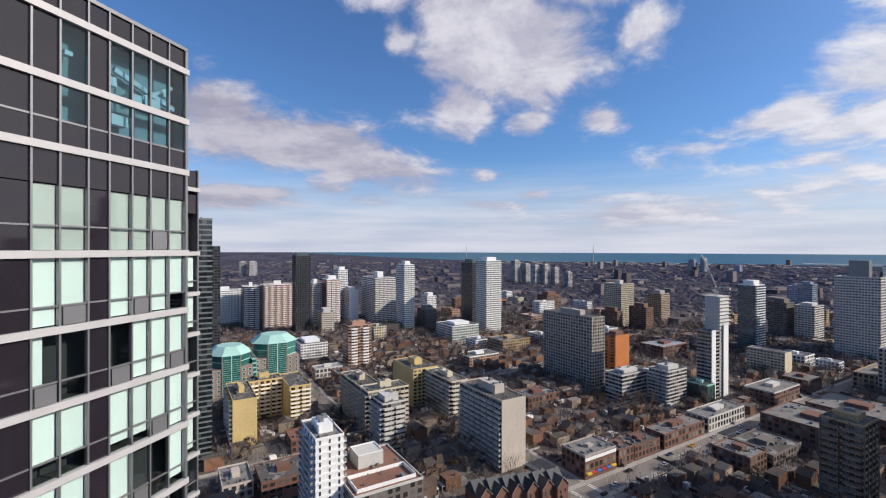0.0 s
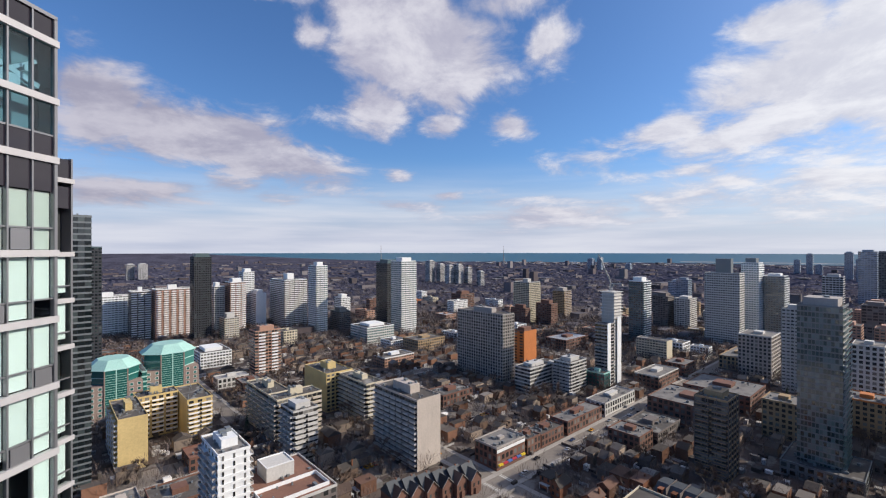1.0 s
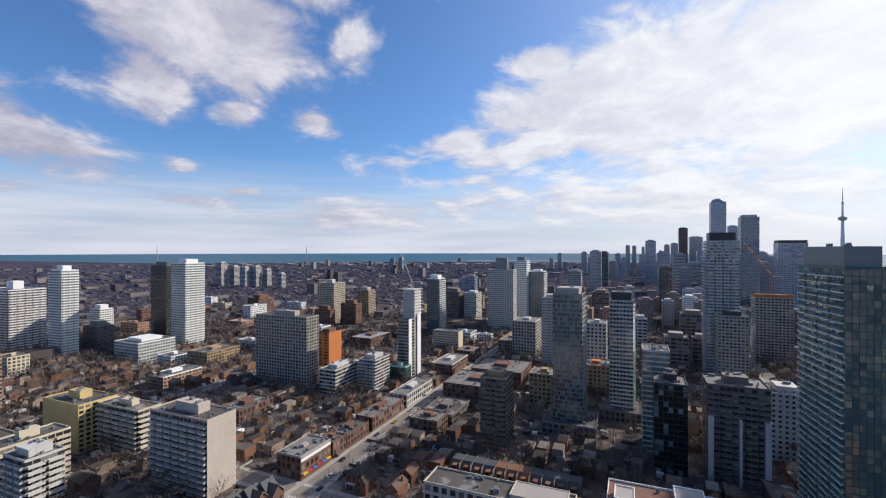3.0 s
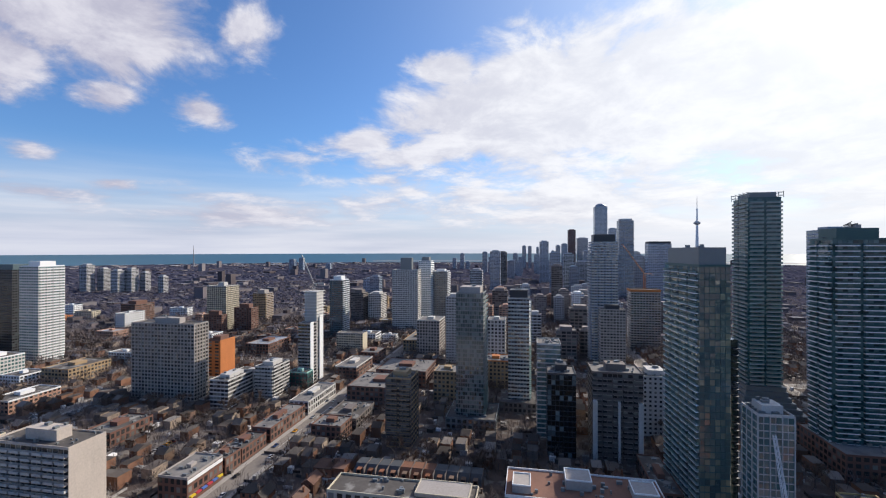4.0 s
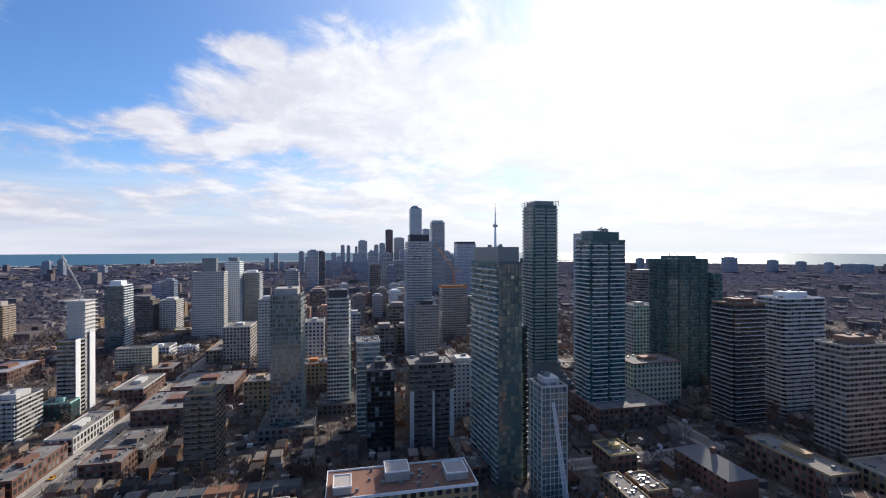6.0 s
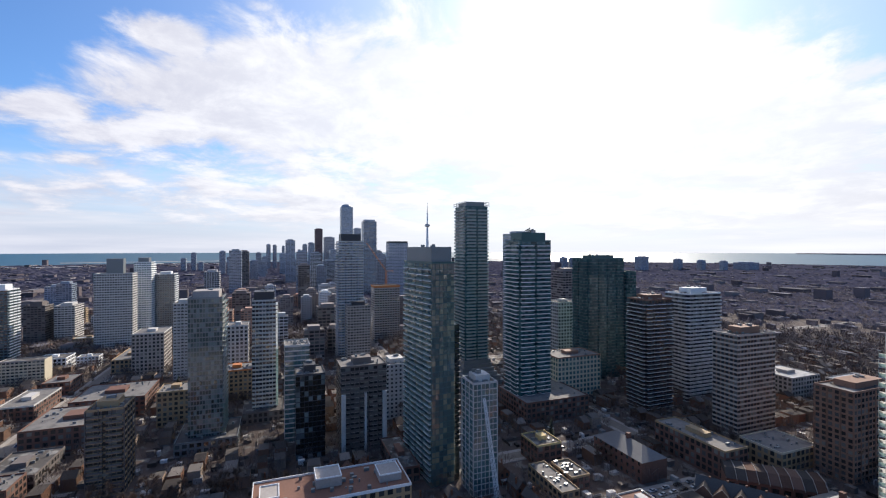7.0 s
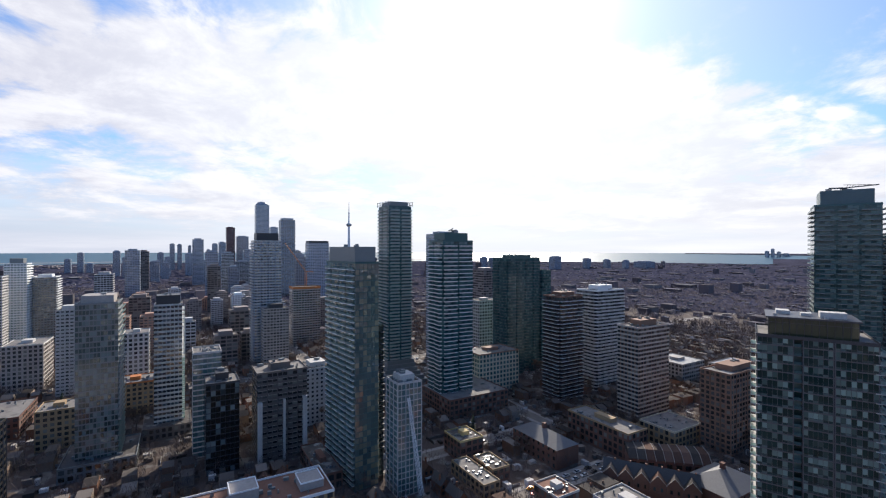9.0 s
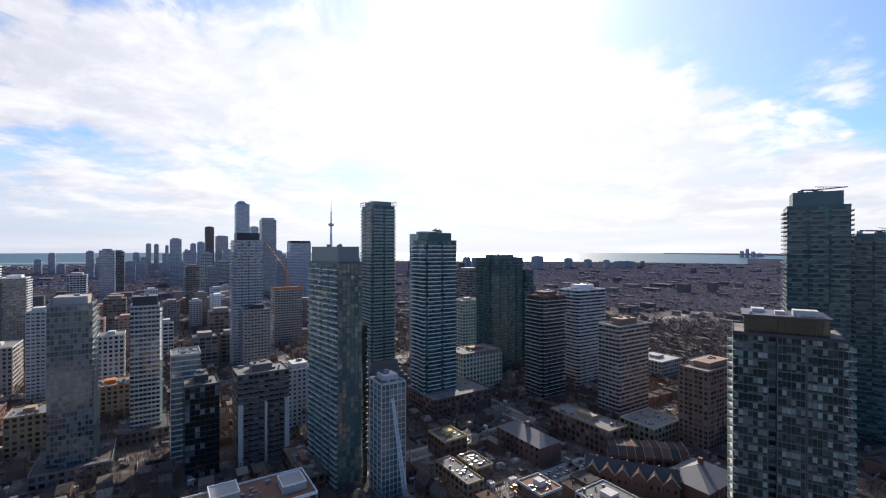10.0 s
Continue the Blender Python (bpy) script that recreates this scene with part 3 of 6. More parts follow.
# ---------------------------------------------------------------- ground, lake
EARTH = material("winter_ground", (0.108, 0.085, 0.075), 0.95, vary=0.5, grain=0.12, coarse=0.012, bump=0.3, shine=0.1, patch=(0.20, 0.182, 0.165), patch_scale=0.13)
ASPHALT = material("worn_asphalt", (0.21, 0.182, 0.158), 0.9, vary=0.3, grain=0.5, coarse=0.05)
PAVING = material("concrete_paving", (0.34, 0.31, 0.28), 0.9, vary=0.3, grain=0.8)
WATER = material("lake_water", (0.035, 0.11, 0.16), 0.45, vary=0.15, grain=0.02, coarse=0.002, bump=0.0, ior=1.33)
# bare-wood brown pushed to purple-blue: distance haze is put into the colour
WOODS = material("hazed_far_bare_woods", (0.072, 0.070, 0.096), 0.95, vary=0.75, grain=0.06, coarse=0.006, bump=0.0, shine=0.0)
SAND = material("pale_shore", (0.40, 0.38, 0.36), 0.9, vary=0.3, grain=0.03)
SHORE, RIM, RIM_Z = 4200.0, 4960.0, 78.0


def rise(r):
    return 0.0 if r < SHORE else RIM_Z * (r - SHORE) / (RIM - SHORE)


def polar_sheet(a0, a1, radii, lift, steps=6):
    g = Geo()
    n = max(2, int((a1 - a0) / steps))
    for r in radii:
        for i in range(n + 1):
            p = heading(a0 + (a1 - a0) * i / n) * r
            g.v.append((p.x, p.y, rise(r) + lift))
    for j in range(len(radii) - 1):
        for i in range(n):
            k = j * (n + 1) + i
            g.f.append((k + 1, k, k + n + 1, k + n + 2))
    return g


tagged(new("ground", polar_sheet(-180, 180, (0.01, 60, 150, 300, 500, 800, 1300, 2000, 3000, SHORE, 4600, RIM), 0.0).mesh("ground", EARTH)),
       "brown-grey winter ground of the city under bare trees", "ground", kind="structure")
tagged(new("water", polar_sheet(8, 164, (SHORE + 20, 4400, 4700, RIM - 2), 3.0, 3).mesh("water", WATER)),
       "wide blue lake out to the horizon", "lake", kind="structure")
land = polar_sheet(-60, 12, (SHORE - 600, SHORE, 4600, RIM - 2), 4.0, 3)
for az in range(12, 40, 2):  # the shore swings back from the horizon
    k = len(land.v)
    for q in (az, az + 2):
        far_edge = SHORE + 20 + (RIM - SHORE - 22) * (1 - (q - 12) / 28) ** 1.6
        for r in (SHORE - 600, SHORE, far_edge):
            p = heading(q) * r
            land.v.append((p.x, p.y, rise(r) + 4.0))
    land.f += [(k + 3, k, k + 1, k + 4), (k + 4, k + 1, k + 2, k + 5)]
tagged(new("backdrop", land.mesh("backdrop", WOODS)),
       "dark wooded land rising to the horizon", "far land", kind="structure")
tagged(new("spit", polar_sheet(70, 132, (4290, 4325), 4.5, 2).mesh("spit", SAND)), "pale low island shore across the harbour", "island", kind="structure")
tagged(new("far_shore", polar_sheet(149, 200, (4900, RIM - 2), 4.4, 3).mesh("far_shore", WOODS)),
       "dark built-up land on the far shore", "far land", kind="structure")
shore = Geo()
for i in range(14):
    for r in (4895 - i * 14, 4905):
        q = heading(151 + i * 1.5) * r
        shore.v.append((q.x, q.y, rise(r) + 4.8))
    if i:
        shore.f.append((i * 2, i * 2 - 2, i * 2 - 1, i * 2 + 1))
tagged(new("headland", shore.mesh("headland", WOODS)), "dark low headland across the bay", "far land", kind="structure")
tagged(new("backdrop_west", polar_sheet(157, 200, (SHORE - 900, SHORE, 4560), 4.0, 3).mesh("backdrop_west", WOODS)),
       "dark wooded suburbs along the near shore", "far land", kind="structure")
GLASS_CONDO = window_glass("condo_glass_with_blinds", (0.030, 0.062, 0.062), (0.22, 0.28, 0.27), 0.36, ior=1.9, spread=0.7)
GLASS_CORNER = window_glass("dark_green_glass_with_curtains", (0.010, 0.030, 0.027), (0.30, 0.40, 0.35), 0.27, ior=1.38, spread=0.8)
GLASS_BLACK = window_glass("black_glass_pale_panels", (0.008, 0.012, 0.014), (0.20, 0.24, 0.24), 0.12, ior=1.6)

# ---------------------------------------------------------------- towers: beyond the yellow blocks
tower("apartment_slab", 30, 104, 752, 772, 58, "long white balconied apartment slab in hazy distance", WHITE, GLASS, WHITE, pitch=4, balcony="s", lip=0.4, category="apartment block", cap_in=0.4)
tower("apartment_slab", 113, 157, 699, 722, 68, "pink and white striped apartment slab with balconies", PINK, GLASS, WHITE, pitch=4.4, pier=1.6, balcony="s", bay=2.2, span=0.32, lip=0.3, category="apartment block", cap_in=0.38)
tower("residential_tower", 146, 166, 637, 658, 112.5, "slender charcoal residential tower with dark glass", DARK_PANEL, GLASS_DARK, BLUE_PANEL, spandrel=0.7, pitch=2.6, fin=4, cap_in=0.1, cap_h=4)
tower("apartment_tower", 186, 200, 700, 730, 68, "white concrete apartment tower behind others", PALE, GLASS, WHITE, pitch=3.5, cap_in=0.3)
tower("apartment_tower", 204, 226, 687, 712, 74, "pale apartment tower with pinkish end wall", PINK, GLASS, WHITE, pitch=3.2, balcony="s", lip=0.4)
tower("apartment_tower", 236, 253, 730, 752, 86, "white apartment tower with stacked balconies", WHITE, GLASS, WHITE, pitch=4, balcony="s")
tower("apartment_tower", 244, 260, 698, 726, 54, "white slab-sided apartment tower with dark windows", WHITE, GLASS, WHITE, pitch=4, plain="s", spandrel=1.4)
tower("apartment_block", 178, 196, 622, 646, 32, "cream brick apartment block with balconies", CREAM, GLASS, PALE, pitch=3.2, balcony="s", category="apartment block")
tower("apartment_slab", 274, 310, 662, 718, 75, "grey and white apartment slab with full balconies", CONCRETE, GLASS, WHITE, pitch=3.6, balcony="sw", category="apartment block", cap_in=0.36, cap_h=9)
tower("apartment_slab", 88, 111, 712, 734, 66, "grey balconied apartment slab beside a striped one", CONCRETE_DARK, GLASS, WHITE, pitch=4, balcony="s", lip=0.3, category="apartment block", cap_in=0.4)
tower("residential_tower", 288, 305, 586, 609, 98.7, "pale grey residential tower with rounded balconies", PALE, GLASS_TEAL, WHITE, spandrel=0.9, pitch=2.8, balcony="sw", cap_in=0.25, cap_h=5)
tower("office_block", 320, 338, 578, 606, 32, "dark grey glazed mid-rise block", CONCRETE_DARK, GLASS_BLUE, GREY_PANEL, category="block")
tower("apartment_block", 357, 374, 640, 662, 44, "white apartment block in the middle distance", WHITE, GLASS, WHITE, category="apartment block")
tower("apartment_tower", 153, 178, 439, 456, 43, "pinkish red brick apartment tower with white balconies", PINK, GLASS, PINK, pitch=3.1, balcony="s", bay=4, span=0.25, rail=WHITE, edge=WHITE, lip=0.3, cap_h=3.5)
tower("apartment_block", 120, 150, 500, 540, 16, "white low-rise apartment block", WHITE, GLASS, WHITE, category="apartment block", cap_h=3)

# the yellow and beige blocks
tower("yellow_apartments", 31, 45, 298, 340, 29, "yellow brick apartment wing with white balconies", YELLOW, GLASS, YELLOW, pitch=4.5, pier=2.6, plain="s", balcony="w", rail=WHITE, category="apartment block", cap_in=0.38, cap_h=4)
tower("yellow_apartments", 69, 84, 319, 356, 26, "yellow brick apartment wing with white balconies", YELLOW, GLASS, YELLOW, pitch=4.5, pier=2.4, plain="w", balcony="s", rail=WHITE, category="apartment block", cap_h=0)
tower("yellow_apartments", 45.2, 68.8, 342, 356, 27, "yellow brick apartment wing with white balconies", YELLOW, GLASS, YELLOW, pitch=4.0, pier=1.6, balcony="s", rail=WHITE, category="apartment block", cap_in=0.36, cap_h=4)
tower("beige_apartments", 109, 139, 275, 290, 28, "beige balconied apartment block in two wings", CREAM, GLASS, CREAM, pitch=3.4, balcony="sw", rail=BEIGE, category="apartment block", cap_in=0.36, cap_h=4)
tower("beige_apartments", 109, 124, 290.3, 330, 28, "beige balconied apartment block in two wings", CREAM, GLASS, CREAM, pitch=3.4, balcony="w", rail=BEIGE, category="apartment block", cap_in=0.36, cap_h=4)
tower("tan_apartments", 158, 180, 305, 342, 29, "yellow-tan brick apartment block with plain end", YELLOW, GLASS, YELLOW, pitch=4, pier=1.4, plain="w", category="apartment block", cap_in=0.34, cap_h=4.5)
tower("tan_apartments", 168, 182, 266, 304.6, 28, "cream apartment slab with stacked white balconies", CREAM, GLASS, CREAM, pitch=3.4, balcony="ws", rail=PALE, category="apartment block", cap_in=0.34, cap_h=3)
tower("grey_apartments", 106, 121, 244, 262, 30, "small grey concrete apartment tower with balconies", CONCRETE, GLASS, PALE, pitch=2.8, balcony="sw", rail=PALE, category="apartment block", cap_in=0.2, cap_h=3)
tower("white_apartments", 49, 61, 180, 203, 45, "white slab apartment tower with plain white end", WHITE, GLASS, WHITE, pitch=4.2, pier=3.3, balcony="we", rail=CONCRETE, category="apartment block", cap_in=0.25, cap_h=3, roof=ROOF_PALE, each="w")
tower("beige_slab", 153, 170, 191, 233, 39, "beige precast apartment slab with blank end wall", BEIGE, GLASS, BEIGE, pitch=2.8, plain="s", balcony="w", rail=PALE, category="apartment block", cap_in=0.3, cap_h=4.5, each="w")
tower("residential_tower", 379, 406, 509, 534, 105, "white and glass twin residential tower", PALE, GLASS_TEAL, WHITE, spandrel=0.8, pitch=3, balcony="s", cap_in=0.2)
tower("residential_tower", 392, 418, 562, 592, 101, "dark glass twin of a pale residential tower", DARK_PANEL, GLASS_DARK, BLUE_PANEL, spandrel=0.7, pitch=2.6, cap_in=0.15)
tower("office_block", 310, 352, 489, 530, 21, "long low white and green glazed block", PALE, GLASS_TEAL, WHITE, fh=3.5, category="block", cap_h=3)

# the grey slab and its neighbours
tower("grey_slab", 313, 329, 266, 325, 62, "big brown-grey concrete apartment slab with ribbed balconies", BEIGE, GLASS, CONCRETE, pitch=3.1, pier=0.8, spandrel=1.2, fin=3.1, category="apartment block", cap_in=0.3, cap_h=4)
tower("orange_block", 370, 391, 286, 301, 37, "brick block with bright orange end wall", ORANGE, GLASS, BROWN, pitch=6, pier=3.5, plain="s", category="apartment block", cap_h=3)
tower("apartment_tower", 588, 618, 444, 476, 68, "cream ribbed concrete apartment tower", CREAM, GLASS, PALE, pitch=3.4, fin=3.4, cap_in=0.35)
tower("brown_block", 579, 596, 396, 424, 38, "dark brown brick apartment block", BROWN, GLASS, BROWN, pitch=4, pier=1.6, category="apartment block")
tower("brown_block", 551, 563, 423, 452, 31, "dark red brick apartment block", BROWN, GLASS, BROWN, pitch=4, pier=1.8, category="apartment block")
tower("apartment_tower", 689, 712, 444, 468, 48, "weathered concrete apartment tower with cream end", TAN, GLASS, CONCRETE, pitch=3.6, balcony="s", category="apartment block")
tower("brown_block", 621, 660, 637, 664, 32, "low brown and orange brick block", BROWN, GLASS, BROWN, fh=3.6, category="block")
tower("white_block", 303, 334, 228, 244, 22, "white and grey mid-rise apartment block", CONCRETE, GLASS, PALE, pitch=3.2, category="apartment block", cap_h=2.5)
tower("white_block", 331, 356, 207, 224, 26, "white mid-rise apartment block with curved corner bays", PALE, GLASS, PALE, pitch=2.8, balcony="w", category="apartment block", cap_h=3)

# beside the main street
tower("unfinished_tower", 374, 396, 197, 209, 55, "unfinished white tower with bare shear walls", CONCRETE_DARK, GLASS_DARK, CONCRETE, pitch=3, balcony="w", cap_h=0)
tower("apartment_tower", 583, 606, 258, 277, 80, "grey glass tower with white balconies", BLUE_PANEL, GLASS_BLUE, WHITE, spandrel=0.9, balcony="s", cap_in=0.2)
tower("apartment_slab", 704, 728, 274, 296, 50, "dark slab with plain white end wall", CONCRETE_DARK, GLASS, CONCRETE_DARK, pitch=3.4, category="apartment block")
tower("apartment_slab", 712, 742, 246, 268, 48, "concrete slab with pale ends", PALE, GLASS, PALE, pitch=4, category="apartment block", cap_h=3)
tower("apartment_slab", 498, 513, 195, 228, 23, "low balconied slab with cream end", CREAM, GLASS, CONCRETE, pitch=3, plain="s", category="apartment block", cap_h=0)
tower("white_tower", 639, 660, 164, 203, 92, "tall white tower with close grid of small windows", PALE, GLASS, PALE, spandrel=1.3, pitch=2.6, pier=0.9, cap=GREY_PANEL, cap_in=0.28, cap_h=18)
tower("white_tower", 700, 722, 158, 178, 104, "white balconied tower beside its taller-looking twin", WHITE, GLASS_TEAL, WHITE, spandrel=1.2, balcony="sw", cap=GREY_PANEL, cap_in=0.2, cap_h=6)
tower("apartment_tower", 714, 740, 134, 157, 87, "blue-grey glass tower with white frames", GREY_PANEL, GLASS_BLUE, WHITE, balcony="s", cap_h=3)
tower("apartment_tower", 476, 496, 76, 91, 71, "pale striped apartment tower", PALE, GLASS, PALE, pitch=3, balcony="w", cap_h=3)
tower("glass_tower", 306, 328, 33, 52, 92, "grey-green glass residential tower with balconies along its corner", GREY_PANEL, GLASS_CONDO, GREY_PANEL, spandrel=0.75, pitch=1.6, pier=0.3, balcony="s", rail=GLASS_RAIL, edge=PALE, cap=CONCRETE, cap_in=0.12, cap_h=4, each="w")
tower("glass_tower", 345, 362, 2, 18, 85, "pale banded residential tower with black plant room", WHITE, GLASS_BLUE, PALE, spandrel=1.3, pitch=2.4, pier=0.2, balcony="s", rail=GLASS_RAIL, edge=WHITE, lip=0.3, cap=DARK_PANEL, cap_in=0.08, cap_h=6)
tower("black_glass_block", 270, 290, -25, -8.5, 49, "black glass block with irregular pale panels", DARK_PANEL, GLASS_BLACK, DARK_PANEL, spandrel=0.45, pitch=2.2, pier=0.2, cap=DARK_PANEL, cap_in=0.3, cap_h=4, roof=ROOF_PALE, each="w")
tower("glass_block", 296, 316, -18, -3, 61, "pale green glass block with flat white-edged roof", GREY_PANEL, GLASS_TEAL, PALE, spandrel=0.8, pitch=2.4, pier=0.2, cap_h=0, roof=ROOF_PALE)
pale_ended = tower("brown_tower", 271, 292, -62, -34, 51, "dark brown apartment tower with pale concrete ends", CONCRETE_DARK, GLASS, CONCRETE_DARK, pitch=2.8, balcony="w", rail=CONCRETE_DARK, edge=CONCRETE, cap_in=0.3, cap_h=3.5, roof=ROOF_PALE)
for y in (-13.4, -1.2, 11.4):
    part("pylon", Geo().box(-13.4, -11.2, y, y + (2.4 if y < -1.5 or y > 0 else 1.2), -1, 35), PALE, pale_ended)
tower("beige_block", 312, 334, -90, -71, 39, "beige block with punched windows", PALE, GLASS, PALE, pitch=3.4, pier=1.8, spandrel=1.5, category="apartment block", cap_h=3)
tower("brown_tower", 264, 282, 73, 89, 43, "dark brown concrete apartment tower with ribbed face", CONCRETE_DARK, GLASS, TAN, pitch=3.5, balcony="w", rail=CONCRETE_DARK, fin=5, cap_h=3)
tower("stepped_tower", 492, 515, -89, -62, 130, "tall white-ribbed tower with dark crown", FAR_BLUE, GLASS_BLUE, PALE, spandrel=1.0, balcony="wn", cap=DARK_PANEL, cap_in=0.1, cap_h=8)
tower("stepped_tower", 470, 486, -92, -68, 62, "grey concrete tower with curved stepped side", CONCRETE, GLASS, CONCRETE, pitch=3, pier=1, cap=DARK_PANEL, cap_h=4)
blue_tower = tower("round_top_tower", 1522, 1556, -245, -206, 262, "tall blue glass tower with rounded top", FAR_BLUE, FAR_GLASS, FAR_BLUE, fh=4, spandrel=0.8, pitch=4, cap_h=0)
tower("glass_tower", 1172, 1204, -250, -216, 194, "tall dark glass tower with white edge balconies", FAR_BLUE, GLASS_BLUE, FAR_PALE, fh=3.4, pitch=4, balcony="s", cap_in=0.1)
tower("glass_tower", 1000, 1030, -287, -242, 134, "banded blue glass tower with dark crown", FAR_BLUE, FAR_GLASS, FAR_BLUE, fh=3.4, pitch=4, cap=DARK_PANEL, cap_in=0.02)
g = Geo()
for i in range(6):
    q, q1 = i / 6 * 1.57, (i + 1) / 6 * 1.57
    g.disc(0, 0, 17.5 * math.cos(q), 12 * math.sin(q), 12 * math.sin(q1), 20, max(0.5, 17.5 * math.cos(q1)))
part("dome", g, FAR_BLUE, blue_tower, at=(0, 0, 261.5))
netted = tower("netted_tower", 577, 600, -153, -119, 73, "concrete tower under construction with orange netting on top", CONCRETE, GLASS_DARK, CONCRETE_DARK, pitch=3.4, cap_h=0)
part("net", Geo().tube(-11.6, 11.6, -17.1, 17.1, 70.8, 73.6, 0.15), ORANGE, netted, "orange safety net")
curtain = tower("curtain_wall_tower", 215.7, 251.7, -83.2, -69.8, 115, "tall glass tower with pale balcony side and mirror-like face", TEAL_PANEL, GLASS_MIRROR, TEAL_PANEL, spandrel=0.4, pitch=2.2, pier=0.22, balcony="n", depth=1.1, rail=GLASS_RAIL, edge=WHITE, lip=0.3, bay=4, cap=GREY_PANEL, cap_in=0.06, cap_h=8, turn=7, each="w")
part("rear_wing", Geo().box(-16.5, 12, -10.4, -6.75, -1, 82), GLASS_DARK, curtain, "dark glass rear wing")
for k in range(6, 27):
    part("wing_balcony", Geo().box(-18.0, -16.4, -10.4, -8.2, k * 3.0, k * 3.0 + 0.35), DARK_PANEL, curtain)
flared = tower("balcony_tower", 365, 389, -178, -156, 160, "very tall tower ringed with glass balconies and a flared foot", BLUE_PANEL, GLASS_DEEP, TEAL_PANEL, spandrel=0.5, pitch=3, balcony="wns", bay=3.4, rail=GLASS_RAIL, edge=PALE, lip=0.45, cap=GREY_PANEL, cap_in=0.1, cap_h=4)
for z in (161.4, 163.6):
    part("crown_rail", Geo().tube(-12.9, 12.9, -11.9, 11.9, z, z + 0.3, 0.15), GREY_PANEL, flared)
for x in (-12.9, -6.4, 0, 6.4, 12.9):
    for y in (-11.9, 11.9):
        part("crown_post", Geo().box(x - 0.15, x + 0.15, y - 0.15, y + 0.15, 159.8, 164.4), GREY_PANEL, flared)
for i in range(7):
    e = 1.8 + (7 - i) ** 2 * 0.28
    part("terrace", Geo().box(-12 - e, 12 + e, -11 - e, 11 + e, -0.5 if i == 0 else i * 3.4 - 1.4, i * 3.4 + 1.8), GREY_PANEL, flared)
tower("banded_tower", 285, 306, -191, -164, 128, "dark tower with bold white balcony bands", TEAL_PANEL, GLASS_DEEP, TEAL_PANEL, spandrel=0.4, pitch=2.4, pier=0.15, balcony="wn", bay=5, rail=RAIL_DARK, edge=WHITE, lip=0.5, depth=1.6, cap=TEAL_PANEL, cap_in=0.12, cap_h=6)
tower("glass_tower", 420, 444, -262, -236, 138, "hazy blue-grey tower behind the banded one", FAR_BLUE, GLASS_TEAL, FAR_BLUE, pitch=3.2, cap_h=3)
tower("dark_tower", 339, 362, -310, -268, 113, "dark green glass tower with stepped top", TEAL_PANEL, GLASS_DEEP, TEAL_PANEL, spandrel=0.5, pitch=2.4, pier=0.2, balcony="wn", bay=4, rail=RAIL_DARK, edge=GREY_PANEL, lip=0.1, cap=TEAL_PANEL, cap_in=0.2, cap_h=3)
tower("dark_tower", 336, 361, -322, -310.3, 100, "lower step of a dark green glass tower", TEAL_PANEL, GLASS_DEEP, TEAL_PANEL, spandrel=0.5, pitch=2.4, pier=0.2, balcony="wn", bay=4, rail=RAIL_DARK, edge=GREY_PANEL, cap_h=0)
tower("brick_tower", 257, 276, -281, -255, 84, "dark apartment tower with white bands and red brick top", BROWN, GLASS_DARK, BROWN, spandrel=0.8, pitch=3, balcony="wn", rail=DARK_PANEL, lip=0.3, edge=WHITE, cap_h=3, roof=ROOF_PALE)
tower("white_banded_tower", 263, 285, -340, -304, 86, "white banded apartment tower", CONCRETE, GLASS, WHITE, spandrel=0.9, pitch=3, balcony="wn", rail=PALE, cap_in=0.25, cap_h=4)
tower("brown_cream_tower", 202, 220, -312, -276, 66, "brown brick tower with cream window grid", RUSSET, GLASS, BEIGE, pitch=3, pier=0.9, spandrel=1.2, cap=RUSSET, cap_in=0.25, cap_h=4)
tower("brick_block", 140, 158, -318, -275, 48, "brown brick apartment block", RUSSET, GLASS, RUSSET, pitch=3.2, pier=1.3, fin=6.4, category="apartment block", cap=RUSSET, cap_h=3)
tower("lattice_tower", 199, 213, -101, -88, 56, "pale framed tower under construction with a hoist", PALE, GLASS_TEAL, PALE, spandrel=0.45, pitch=2.3, pier=0.4, fin=4.6, cap_in=0.2, cap_h=3, each="wn")
corner_condo()
tower("tall_balcony_tower", 98.2, 129, -369.7, -339.7, 149, "tall dark balconied tower with roof crane", TEAL_PANEL, GLASS_DEEP, TEAL_PANEL, spandrel=0.5, pitch=2.6, pier=0.2, balcony="nwe", bay=4, rail=RAIL_DARK, edge=GREY_PANEL, lip=0.2, cap=BLUE_PANEL, cap_in=0.1, cap_h=9, turn=23.6)
tower("tall_balcony_tower", 77, 107, -404, -376, 130, "dark glass tower with fine balcony lines", TEAL_PANEL, GLASS_DEEP, TEAL_PANEL, spandrel=0.5, pitch=2.6, pier=0.2, balcony="n", bay=4, rail=RAIL_DARK, edge=GREY_PANEL, lip=0.2, cap=BLUE_PANEL, cap_in=0.1, cap_h=2, turn=23.6)
tower("glass_tower", 0, 19.1, 284.8, 306, 138.6, "dark green glass office tower with black corner pier", DARK_PANEL, GLASS_DARK, GREY_PANEL, spandrel=0.9, pitch=2.6, pier=0.2, cap_h=0)
tower("glass_tower", 22, 40.7, 501, 522, 124, "dark glass tower seen past its neighbour", DARK_PANEL, GLASS_DARK, BLUE_PANEL, pitch=2.8, cap_h=0)

